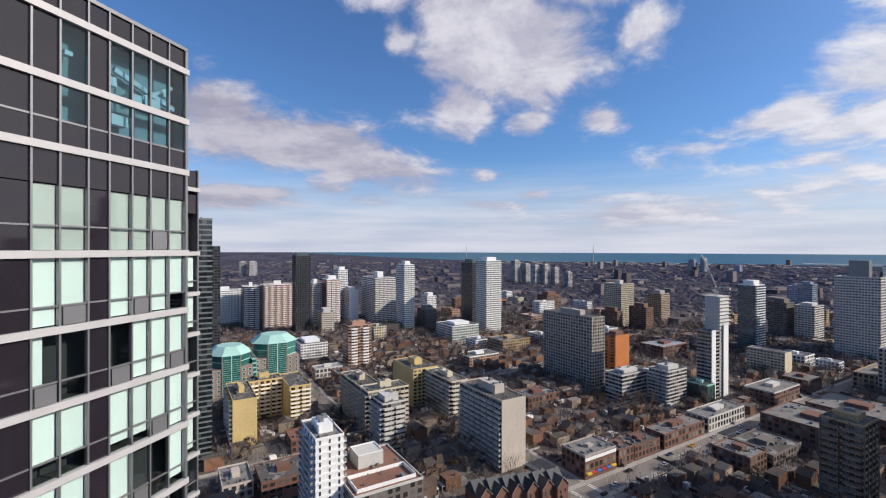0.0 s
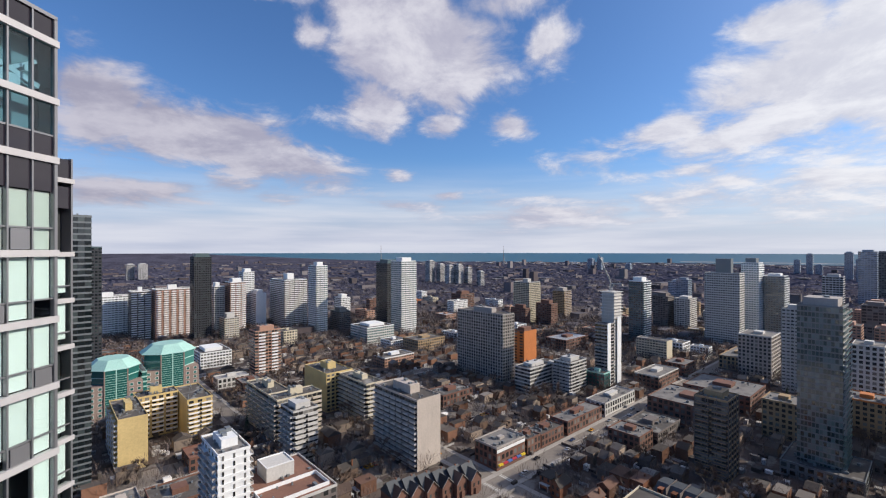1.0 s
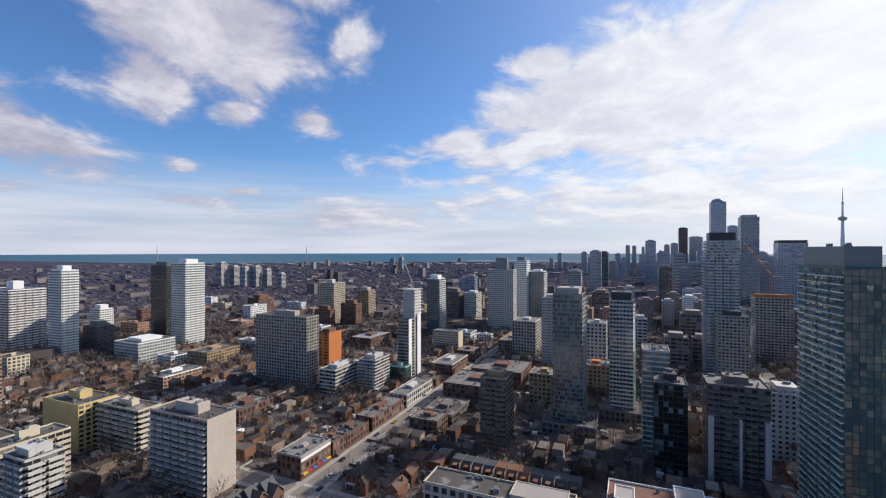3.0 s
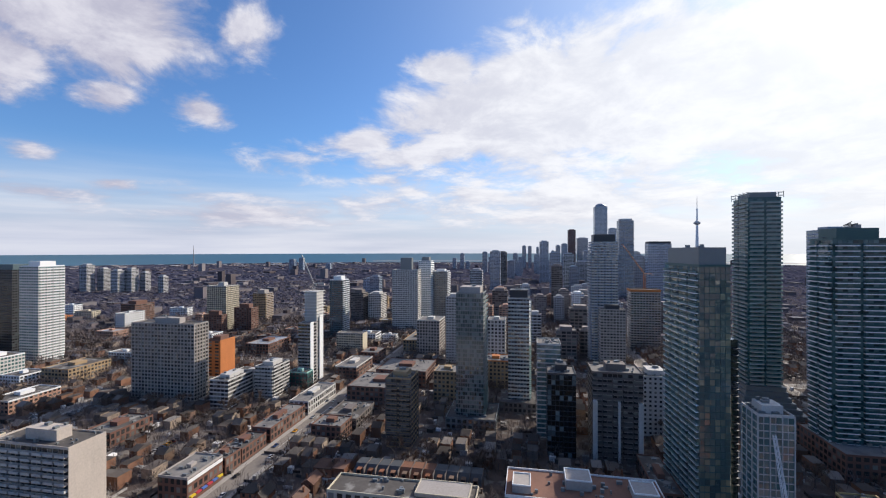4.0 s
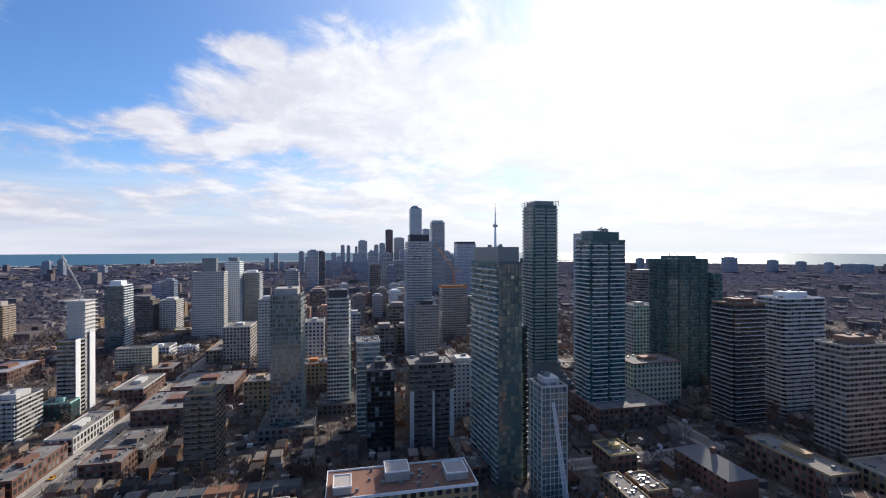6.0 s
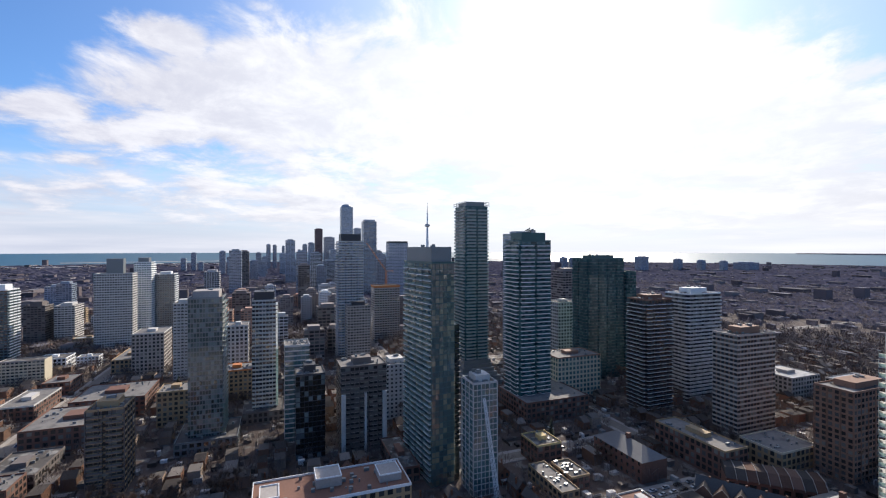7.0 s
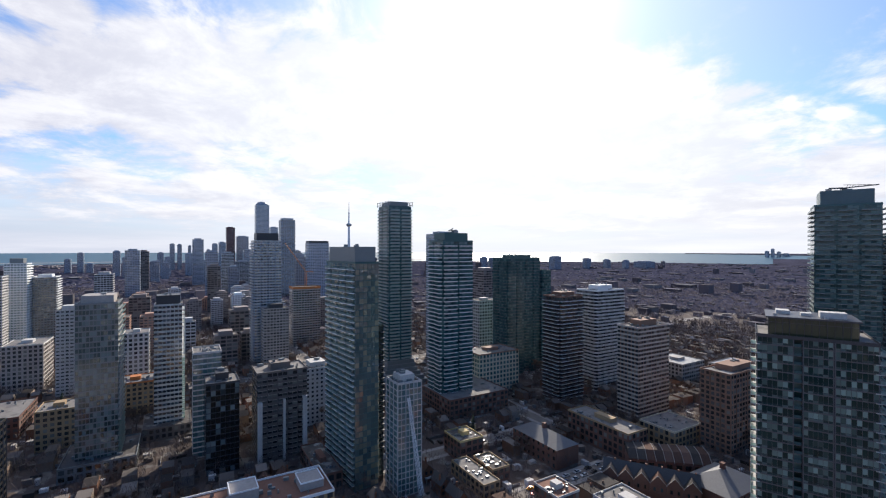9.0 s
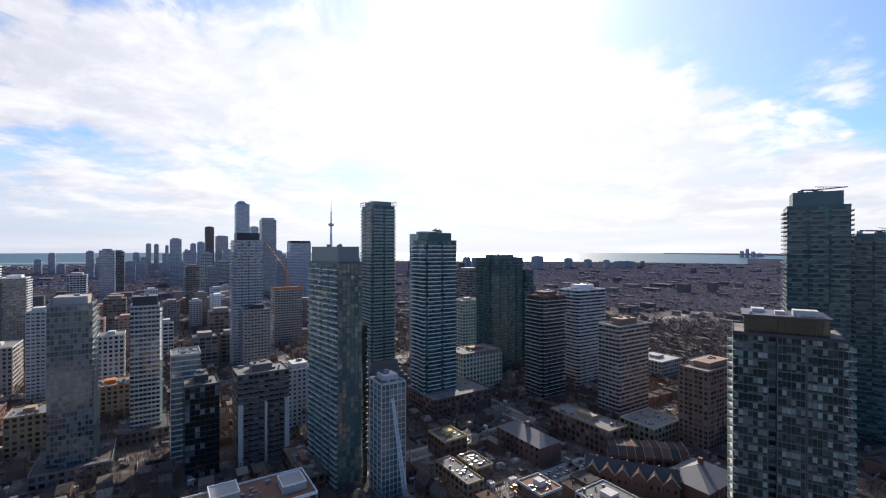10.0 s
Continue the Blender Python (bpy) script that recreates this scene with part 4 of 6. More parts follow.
# ---------------------------------------------------------------- the near tower at the camera's side
MULLION = material("brushed_aluminium_frame", (0.25, 0.25, 0.265), 0.4, 0.6, vary=0.1)
LEDGE = material("pale_aluminium_ledge", (0.43, 0.42, 0.43), 0.45, 0.1, vary=0.12, streak=0.08)
SPANDREL = material("dark_plum_spandrel_glass", (0.020, 0.016, 0.022), 0.05, vary=0.15, bump=0.0, ior=1.6)
BLIND = material("pale_roller_blind", (0.76, 0.79, 0.78), 0.7, vary=0.06, streak=0.04, per_object=0.05, bump=0.0)
BLIND_GREY = material("grey_roller_blind", (0.50, 0.51, 0.48), 0.7, vary=0.06, per_object=0.06, bump=0.0)
# near-black base colour carries the dimness of the rooms behind the panes
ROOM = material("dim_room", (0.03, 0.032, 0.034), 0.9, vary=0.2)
HALL = material("plant_hall_wall", (0.30, 0.36, 0.38), 0.7, vary=0.2)
DUCT = material("white_duct", (0.75, 0.76, 0.78), 0.5, 0.2, vary=0.1)


def clear_glass(name, tint, rough=0.02):
    mat = bpy.data.materials.new(name)
    mat.use_nodes = True
    t = mat.node_tree
    b = t.nodes["Principled BSDF"]
    clearer = t.nodes.new("ShaderNodeBsdfTransparent")
    clearer.inputs[0].default_value = (*tint, 1)
    shiny = t.nodes.new("ShaderNodeBsdfGlossy")
    shiny.inputs["Roughness"].default_value = rough
    facing = t.nodes.new("ShaderNodeLayerWeight")
    facing.inputs[0].default_value = 0.5
    sharp = t.nodes.new("ShaderNodeMath")
    sharp.operation = "POWER"
    t.links.new(facing.outputs["Facing"], sharp.inputs[0])
    sharp.inputs[1].default_value = 4.0
    fres = t.nodes.new("ShaderNodeMath")
    fres.operation = "MULTIPLY_ADD"
    t.links.new(sharp.outputs[0], fres.inputs[0])
    fres.inputs[1].default_value, fres.inputs[2].default_value = 0.9, 0.05
    mx = t.nodes.new("ShaderNodeMixShader")
    t.links.new(fres.outputs[0], mx.inputs[0])
    t.links.new(clearer.outputs[0], mx.inputs[1])
    t.links.new(shiny.outputs[0], mx.inputs[2])
    t.nodes.remove(b)
    t.links.new(mx.outputs[0], t.nodes["Material Output"].inputs[0])
    return mat


PANE = clear_glass("clear_window_pane", (0.91, 0.96, 0.95))
PANE_TEAL = clear_glass("teal_window_pane", (0.66, 0.80, 0.84))

condo = thing("condominium_tower", "dark-panelled condominium tower with white ledges and pale blinds", "tower", (0.6, 27.5, 0), 43.25)
EDGES = [-14.6, -13.5, -12.4, -11.4, -10.4, -9.35, -8.3, -7.2, -6.2, -5.1, -4.2, -3.12, -2.17, -1.13, -0.12]
LEDGES = [131.35, 128.7, 126.0, 121.75] + [121.75 - 3.03 * i for i in range(1, 11)]
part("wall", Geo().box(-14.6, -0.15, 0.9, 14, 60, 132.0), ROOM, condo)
part("lower_wall", Geo().box(-14.6, -0.15, 0.1, 14, -1, 88), SPANDREL, condo)
part("roof", Geo().box(-14.6, -0.15, 0.1, 14, 132.0, 132.3), ROOF, condo)
part("coping", Geo().box(-14.7, 0.0, -0.1, 0.4, 132.45, 132.62), MULLION, condo)
part("side_wall", Geo().box(-0.15, -0.1, 0.1, 14, 60, 132.4), SPANDREL, condo)
ledge = Geo().box(-14.7, 0.04, -0.16, 0.12, -0.15, 0.15).mesh("ledge", LEDGE)
for z in LEDGES:
    part("ledge", ledge, None, condo, at=(0, 0, z))
for x in EDGES:
    part("mullion", Geo().box(x - 0.04, x + 0.04, -0.08, 0.1, 90, 132.5), MULLION, condo)
part("corner_post", Geo().box(-0.14, 0.0, -0.1, 0.16, 90, 132.5), MULLION, condo)

# which bay is glazed: the rest carry dark spandrel panels
GLAZED = {1: 0, 2: 0, 4: 0, 5: 0, 7: 1, 8: 1, 10: 1, 11: 1, 12: 1, 13: 1}
rnd = random.Random(5)
for i in range(14):
    x0, x1 = EDGES[i] + 0.05, EDGES[i + 1] - 0.05
    # crown and plant floors
    part("panel", Geo().box(x0, x1, 0.0, 0.05, 131.5, 132.45), SPANDREL, condo)
    teal = i in (8, 10, 11, 12, 13, 3, 4)
    for z0, z1 in ((128.85, 131.2), (127.15, 128.55)):
        if teal:
            part("window", Geo().box(x0, x1, 0.0, 0.03, z0, z1), PANE_TEAL, condo, "teal tinted window")
        else:
            part("panel", Geo().box(x0, x1, 0.0, 0.05, z0, z1), SPANDREL, condo)
    part("transom", Geo().box(x0, x1, -0.04, 0.06, 127.07, 127.15), MULLION, condo)
    part("panel", Geo().box(x0, x1, 0.0, 0.05, 126.15, 127.07), SPANDREL, condo)
    part("panel", Geo().box(x0, x1, 0.0, 0.05, 124.55, 125.85), SPANDREL, condo)
    for k in range(11):
        zt = 124.5 if k == 0 else LEDGES[2 + k] - 0.15
        zb = LEDGES[3 + k] + 0.15
        sill = zb + (0.95 if k == 0 else 0.78)
        part("transom", Geo().box(x0, x1, -0.04, 0.06, sill, sill + 0.07), MULLION, condo)
        if i not in GLAZED:
            part("panel", Geo().box(x0, x1, 0.0, 0.05, sill + 0.07, zt), SPANDREL, condo)
            part("panel", Geo().box(x0, x1, 0.0, 0.05, zb, sill), SPANDREL, condo)
            continue
        part("window", Geo().box(x0, x1, 0.0, 0.03, sill + 0.07, zt), PANE, condo)
        low = part("window", Geo().box(x0 + 0.04, x1 - 0.04, 0.0, 0.03, zb, sill), PANE, condo)
        if (i + k) % 3 == 0:
            part("sash", Geo().tube(x0 + 0.1, x1 - 0.1, -0.04, 0.0, zb + 0.03, sill - 0.03, 0.03), MULLION, low)
        open_bay = (k, i) in ((2, 7), (2, 8), (2, 10), (4, 11), (4, 12), (5, 13), (7, 10), (8, 8))
        cloth = BLIND_GREY if k == 0 else BLIND
        if not open_bay:
            drop = rnd.choice((zb + 0.05, zb + 0.05, sill - 0.02, zb + 0.35)) if k else zb + 0.02
            part("blind", Geo().box(x0, x1, 0.14, 0.16, drop, zt), cloth, condo)
        elif i == 7:
            part("curtain", Geo().box(x0, x0 + 0.45, 0.14, 0.2, zb, zt), BLIND, condo)
for k in range(11):
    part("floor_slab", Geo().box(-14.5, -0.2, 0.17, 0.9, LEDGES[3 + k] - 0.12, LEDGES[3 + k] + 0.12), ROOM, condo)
part("plant_hall", Geo().box(-14.5, -0.3, 0.86, 0.89, 126.2, 131.4), HALL, condo)
for x, z, s in ((-3.9, 129.6, 0.35), (-2.6, 129.2, 0.3), (-1.7, 129.2, 0.42), (-0.9, 129.9, 0.2), (-3.4, 127.9, 0.4), (-5.6, 130.1, 0.16)):
    part("duct", Geo().box(x - s, x + s, 0.35, 0.7, z - s * 0.6, z + s * 0.6), DUCT, condo)
part("duct", Geo().beam((-3.6, 0.5, 130.2), (-0.4, 0.5, 129.3), 0.22).beam((-2.9, 0.5, 128.9), (-0.5, 0.5, 130.4), 0.16), DUCT, condo)

wing = thing("condominium_wing", "set-back lower wing with pale ledges and glass", "tower", (1.6, 38.76, 0), 43.25)
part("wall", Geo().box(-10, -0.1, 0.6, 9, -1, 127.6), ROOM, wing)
part("panel", Geo().box(-10, -0.1, 0.0, 0.3, 126.3, 127.8), SPANDREL, wing)
part("panel", Geo().box(-10, -0.1, 0.0, 0.3, 124.6, 126.0), SPANDREL, wing)
part("corner_post", Geo().box(-0.12, 0.0, -0.1, 0.6, 60, 127.9), MULLION, wing)
for i in range(14):
    z = 126.4 if i == 0 else 121.6 - 3.03 * (i - 1)
    part("ledge", Geo().box(-10, 0.06, -0.18, 0.3, z - 0.15, z + 0.15), LEDGE, wing)
    if i:
        part("window", Geo().box(-1.0, -0.12, 0.0, 0.03, z - 2.85, z - 0.15), PANE, wing)
        part("transom", Geo().box(-1.0, -0.12, -0.05, 0.05, z - 2.1, z - 2.02), MULLION, wing)
        if i % 3:
            part("blind", Geo().box(-0.95, -0.3, 0.14, 0.16, z - 2.5, z - 0.15), BLIND, wing)
FOOTPRINTS += [(-12, 4, 12, 55)]

# ---------------------------------------------------------------- twin green-roofed offices
COPPER = material("verdigris_copper_roof", (0.34, 0.56, 0.50), 0.5, vary=0.2, streak=0.12)
GREEN_GLASS = window_glass("green_mirror_glass", (0.02, 0.11, 0.10), (0.06, 0.2, 0.18), 0.2, ior=1.9)

OFFICE_BRICK = material("grey_pink_brick", (0.27, 0.20, 0.17), streak=0.08)


def domed_office(x0, x1, y0, y1, h, eave, apex):
    """Brick base with punched windows, a bowed green glass front and a facetted copper roof."""
    top = thing("domed_office", "brick and green glass office with facetted copper roof", "office block", ((x0 + x1) / 2, (y0 + y1) / 2, 0), group="green-roofed offices")
    a, c = (x1 - x0) / 2, (y1 - y0) / 2
    FOOTPRINTS.append((x0, x1, y0, y1))
    part("wall", Geo().box(-a, a, -c, c, -1, h), OFFICE_BRICK, top)
    n = int(h // 3.4)
    surround = Geo().box(-1.25, 1.25, -0.08, 0.1, 0.6, 2.9).mesh("window_frame", PALE)
    pane = Geo().box(-0.9, 0.9, -0.14, 0.1, 0.9, 2.6).mesh("window", GREEN_GLASS)
    for k in range(n):
        for i in (0, 1, 5, 6):
            frame_part = part("window_frame", surround, None, top, at=(-a + (i + 0.5) * 2 * a / 7, -c, k * h / n))
            part("window", pane, None, frame_part)
    bay = part("glass_bay", Geo().box(-a * 0.4, a * 0.4, -c - 0.5, -c + 1.5, 4, eave), GREEN_GLASS, top, "tall green mirror glass bay")
    for k in range(int((eave - 4) // 1.7)):
        part("spandrel", Geo().box(-a * 0.4, a * 0.4, -c - 0.6, -c - 0.4, 4 + k * 1.7, 4.22 + k * 1.7), COPPER, bay)
    for sx in (-0.42, 0, 0.42):
        part("mullion", Geo().box(sx * a - 0.35, sx * a + 0.35, -c - 0.75, -c + 1.5, 0, eave), OFFICE_BRICK if sx else COPPER, bay)
    cut = 0.42

    def octagon(s):
        return [(px * a * s, py * c * s) for px, py in ((-1, -cut), (-cut, -1), (cut, -1), (1, -cut), (1, cut), (cut, 1), (-cut, 1), (-1, cut))]

    drum = part("glass_drum", Geo().quadbox(octagon(0.93), h - 18, eave), GREEN_GLASS, top, "dark green mirror glass drum")
    for k in range(5):
        ring = Geo()
        ring.quadbox(octagon(0.945), h - 18 + k * (eave - h + 18) / 5, h - 18 + k * (eave - h + 18) / 5 + 0.5)
        part("spandrel", ring, COPPER, drum)
    g = Geo()
    o0, o1 = octagon(1.02), octagon(0.62)
    g.v = [(x, y, eave) for x, y in o0] + [(x, y, apex - 0.5) for x, y in o1] + [(x, y, apex) for x, y in octagon(0.58)]
    g.f = [tuple(reversed(range(8))), tuple(range(16, 24))]
    for b in (0, 8):
        g.f += [(b + i, b + (i + 1) % 8, b + 8 + (i + 1) % 8, b + 8 + i) for i in range(8)]
    roof = part("roof", g, COPPER, top, "pale green copper roof")
    for i in range(8):
        part("hip", Geo().beam((*o0[i], eave + 0.1), (*o1[i], apex - 1.4), 0.35), COPPER, roof)


domed_office(60, 98, 413, 447, 26, 38, 44.5)
domed_office(24, 56, 392, 426, 26, 36, 42)
tower("office_link", 56.2, 59.8, 400, 430, 30, "green glass link between two domed offices", BEIGE, GREEN_GLASS, COPPER, fh=3.5, cap_h=0, category="office block")

# ---------------------------------------------------------------- unfinished tower's bare walls and crane
con = thing("shear_wall_core", "bare white concrete lift core of an unfinished tower", "construction", (394, 200, 0))
for name, x0, x1, y0, y1, z in (("white_wall", -20.5, -14.5, -3.4, -3.0, 56), ("white_wall", -4, 3, -4.2, -3.6, 60), ("core", -8, 6, -3, 9, 83)):
    part(name, Geo().box(x0, x1, y0, y1, 0, z), WHITE if name != "core" else PALE, con)
core_row = Geo().box(-9.5, 7.5, -4.2, 10, 0, 0.35).mesh("floor_slab", PALE)
for k in range(20, 29):
    part("floor_slab", core_row, None, con, at=(0, 0, k * 2.95))
FOOTPRINTS.append((374, 415, 190, 212))
CRANE = material("pale_crane_steel", (0.48, 0.47, 0.44), 0.6, 0.2, vary=0.1)
CRANE_ORANGE = material("orange_crane_steel", (0.50, 0.17, 0.04), 0.6, vary=0.1)


def tower_crane(x, y, z0, z1, jib, az, lean, mat, label, back=9.0):
    """Lattice mast, raking or level jib, counter-jib with weights and a cab."""
    top = thing("tower_crane", label, "crane", (x, y, z0))
    mast = Geo()
    h = z1 - z0
    for sx, sy in ((-1, -1), (1, -1), (1, 1), (-1, 1)):
        mast.beam((sx, sy, 0), (sx, sy, h), 0.3)
    for k in range(int(h // 3)):
        mast.beam((-1, -1, k * 3), (1, -1, k * 3 + 3), 0.18).beam((-1, 1, k * 3), (-1, -1, k * 3 + 3), 0.18)
    part("mast", mast, mat, top)
    d = heading(az)
    rise_z = math.tan(radians(lean)) * jib
    tip = (d.x * jib, d.y * jib, h + rise_z)
    arm = Geo().beam((0, 0, h), tip, 0.6).beam((0, 0, h + 2.0), (tip[0] * 0.96, tip[1] * 0.96, tip[2]), 0.3)
    for k in range(1, 12):
        f0, f1 = k / 12, (k + 0.5) / 12
        arm.beam((tip[0] * f0, tip[1] * f0, h + rise_z * f0), (tip[0] * f1, tip[1] * f1, h + 2.0 * (1 - f1) + rise_z * f1), 0.18)
    part("jib", arm, mat, top)
    part("counter_jib", Geo().beam((0, 0, h), (-d.x * back, -d.y * back, h + 0.3), 0.9), mat, top)
    part("counterweight", Geo().box(-d.x * back - 1.2, -d.x * back + 1.2, -d.y * back - 1.2, -d.y * back + 1.2, h - 2, h), CONCRETE, top)
    part("cab", Geo().box(-1.2, 1.2, -2.6, -1.0, h - 2.2, h), GREY_PANEL, top)


tower_crane(392, 203, 83, 90, 11, 330, 68, CRANE, "pale luffing crane on an unfinished tower")
tower_crane(588, -137, 73, 92, 26, 20, 55, CRANE_ORANGE, "orange luffing crane on a netted tower")
tower_crane(113, -352, 158, 160, 16, 250, 3, DARK_PANEL, "small dark roof crane on a tall tower", 7)
tower_crane(92, -392, 132, 134, 16, 250, 1, DARK_PANEL, "small dark roof crane on a tall tower", 9)
tower_crane(296, -180, 134, 136, 10, 100, 2, DARK_PANEL, "small dark roof crane on a tall tower", 6)

# ---------------------------------------------------------------- the needle tower far off
needle = thing("observation_tower", "tall slender concrete observation tower with round pod and mast", "tower", (*(heading(108.6) * 4150).xy, 0))
# white and pale colours stand in for the haze that lightens this tower
part("shaft", Geo().disc(0, 0, 16, 0, 330, 12, 8), WHITE, needle)
part("pod", Geo().disc(0, 0, 12, 322, 332, 20, 26).disc(0, 0, 26, 332, 346, 20, 24).disc(0, 0, 20, 346, 354, 20, 8), PALE, needle)
part("upper_shaft", Geo().disc(0, 0, 7, 354, 440, 10, 5), WHITE, needle)
part("sky_pod", Geo().disc(0, 0, 8, 440, 450, 12, 7), WHITE, needle)
part("mast", Geo().disc(0, 0, 3.4, 450, 548, 8, 1.2), PALE, needle)


hoist = thing("construction_hoist", "white raking lattice boom against an unfinished tower", "hoist", (194.0, -99.5, 0))
g = Geo()
foot, head = Vector((-1.5, 1.4, 0)), Vector((3.0, 6.6, 49))
corners = [Vector((sx * 0.9, sy * 0.9, 0)) for sx, sy in ((-1, -1), (1, -1), (1, 1), (-1, 1))]
for c in corners:
    g.beam(foot + c, head + c * 0.5, 0.25)
for k in range(22):
    p, q = foot.lerp(head, k / 22), foot.lerp(head, (k + 1) / 22)
    for m in range(4):
        g.beam(p + corners[m] * (1 - k / 44), q + corners[(m + 1) % 4] * (1 - k / 44), 0.16)
part("mast", g, WHITE, hoist)
part("base_frame", Geo().box(-4.0, 1.0, -1.1, 3.9, -0.3, 1.6), GREY_PANEL, hoist)
# ---------------------------------------------------------------- streets
KERB_H = 0.15
MARK = material("worn_road_paint", (0.55, 0.54, 0.50), 0.8, vary=0.3)
STREETS = []


def street(x0, x1, y0, y1, label="worn grey asphalt street between pale pavements"):
    """A straight carriageway along x or y with raised pavements on both sides."""
    along_x = (x1 - x0) > (y1 - y0)
    STREETS.append((x0, x1, y0, y1))
    tagged(new("road", Geo().box(x0, x1, y0, y1, -0.5, 0.06).mesh("road", ASPHALT)), label, "street", kind="structure")
    g = Geo()
    if along_x:
        g.box(x0, x1, y0 - 3, y0, -0.5, 0.06 + KERB_H).box(x0, x1, y1, y1 + 3, -0.5, 0.06 + KERB_H)
    else:
        g.box(x0 - 3, x0, y0, y1, -0.5, 0.05 + KERB_H).box(x1, x1 + 3, y0, y1, -0.5, 0.05 + KERB_H)
    tagged(new("pavement", g.mesh("pavement", PAVING)), "pale concrete pavement beside a street", "pavement", kind="structure")


street(-150, 2600, 148.5, 159.0, "long straight main street of worn grey asphalt")
street(173.5, 182.5, 22, 145.3)
street(173.5, 182.5, 162.2, 255)
street(98.5, 107.5, 335, 735)
street(262, 620, -119, -110)
street(446, 454, 162.2, 1500)
street(446, 454, -900, 145.3)
street(190, 445, 344, 352)
street(110, 445, 472, 480)
street(230, 1100, -222, -214)
street(10, 96, 262, 269)
street(167, 174, -214, -138)
street(228, 235, -205, -60)
for x in (250, 300, 350):
    tagged(new("lane_line", Geo().box(x, x + 30, 153.6, 153.9, 0.05, 0.075).mesh("lane_line", MARK)), "faded white lane line on the street", "road marking", kind="structure")
for i in range(8):
    tagged(new("crossing_stripe", Geo().box(170.5, 173.0, 148.8 + i * 1.3, 149.5 + i * 1.3, 0.05, 0.078).mesh("crossing_stripe", MARK)), "white zebra crossing stripe", "road marking", kind="structure")
    tagged(new("crossing_stripe", Geo().box(183.0, 185.5, 148.8 + i * 1.3, 149.5 + i * 1.3, 0.05, 0.078).mesh("crossing_stripe", MARK)), "white zebra crossing stripe", "road marking", kind="structure")


def lot(x0, x1, y0, y1):
    tagged(new("parking_lot", Geo().box(x0, x1, y0, y1, -0.5, 0.05).mesh("parking_lot", ASPHALT)), "asphalt parking lot", "parking lot", kind="structure")


lot(18, 44, 214, 232), lot(20, 60, 272, 292), lot(128, 150, 200, 240), lot(225, 262, 210, 250), lot(380, 440, 360, 430)
GRASS = material("dull_green_turf", (0.06, 0.11, 0.035), 0.95, vary=0.4, grain=0.4)
tagged(new("playing_field", Geo().box(395, 440, 430, 466, -0.5, 0.07).mesh("playing_field", GRASS)), "dull green playing field", "field", kind="structure")

# ---------------------------------------------------------------- low blocks
RED_BRICK = material("red_brick", (0.165, 0.078, 0.055), streak=0.06)
DECK = material("red_brown_roof_deck", (0.20, 0.10, 0.07), 0.9, vary=0.3)
ROOF_WHITE = material("white_membrane_roof", (0.36, 0.35, 0.34), 0.42, vary=0.4, grain=0.3, patch=(0.12, 0.11, 0.105), patch_scale=0.35)


def low(x0, x1, y0, y1, h, label, wall=RED_BRICK, roof=ROOF, band=None, pitch=3.6, cap_h=2.2, cap_in=0.36, name="low_building", glass=GLASS, **more):
    return tower(name, x0, x1, y0, y1, h, label, wall, glass, band or wall, fh=3.5, spandrel=1.4, pitch=pitch, pier=1.4, roof=roof, cap_h=cap_h,
                 cap_in=cap_in, far=True, category="building", **more)


corner = low(186, 211, 162.5, 179, 12.5, "corner shop building with pale fascia and bright awnings", RED_BRICK, ROOF_PALE, CONCRETE, cap_h=1.2, cap_in=0.42)
AWN = [material("yellow_awning", (0.65, 0.45, 0.03), 0.7), material("red_awning", (0.45, 0.04, 0.06), 0.7), material("blue_awning", (0.08, 0.16, 0.45), 0.7)]
for i in range(6):
    part("awning", Geo().box(-11.5 + i * 3.9, -8.2 + i * 3.9, -9.6, -8.2, 2.6, 3.4), AWN[(0, 1, 2, 1, 2, 0)[i]], corner)
part("clerestory", Geo().box(-12.4, 12.4, -8.4, -8.2, 9.6, 11.4), WHITE, corner)
low(214, 227, 163, 174, 9, "narrow dark brick shop house", BROWN, name="shop_row")
low(228, 252, 163, 176, 8, "brick shop row with grey flat roofs", RED_BRICK, name="shop_row")
low(256, 300, 162.5, 176, 9, "long brick shop row with flat grey roof", RED_BRICK, ROOF_PALE, name="shop_row")
low(305, 352, 162.5, 178, 9.5, "shop row of pale fronts beside the main street", PALE, ROOF_PALE, name="shop_row")
low(398, 442, 162.5, 184, 11, "brown brick corner block with pale parapet", BROWN, ROOF_PALE, PALE, name="shop_row")
low(458, 486, 162.5, 182, 11, "brown brick shop block", BROWN, ROOF_PALE, name="shop_row")
low(283, 318, 116, 140, 8, "low grey building with flat gravel roof", CONCRETE_DARK)
low(262, 280, 118, 138, 11, "dark brick walk-up block", BROWN, ROOF_PALE)
low(330, 372, 98, 143, 15, "dark red brick block with flat roof", BROWN, ROOF_PALE)
low(384, 428, 92, 138, 14, "irregular brick block with orange trim", BROWN, ROOF_PALE, RED_BRICK)
low(395, 420, 20, 44, 24, "orange-tan brick block with rounded corner", TAN, ROOF_PALE, ORANGE)
low(352, 374, 58, 78, 24, "orange brick block behind glass towers", TAN, ROOF_PALE)
low(504, 540, 104, 131, 40, "tan block stepping up in pale terraces", CONCRETE, ROOF_PALE, PALE)
low(362, 373.5, 194, 212, 14, "dark green glazed podium under construction", DARK_PANEL, ROOF, COPPER, glass=GREEN_GLASS)
low(298, 332, 24, 58, 8, "glass podium with pale canopy edge", GREY_PANEL, ROOF, GREY_PANEL, glass=GLASS_DARK, cap_h=0)
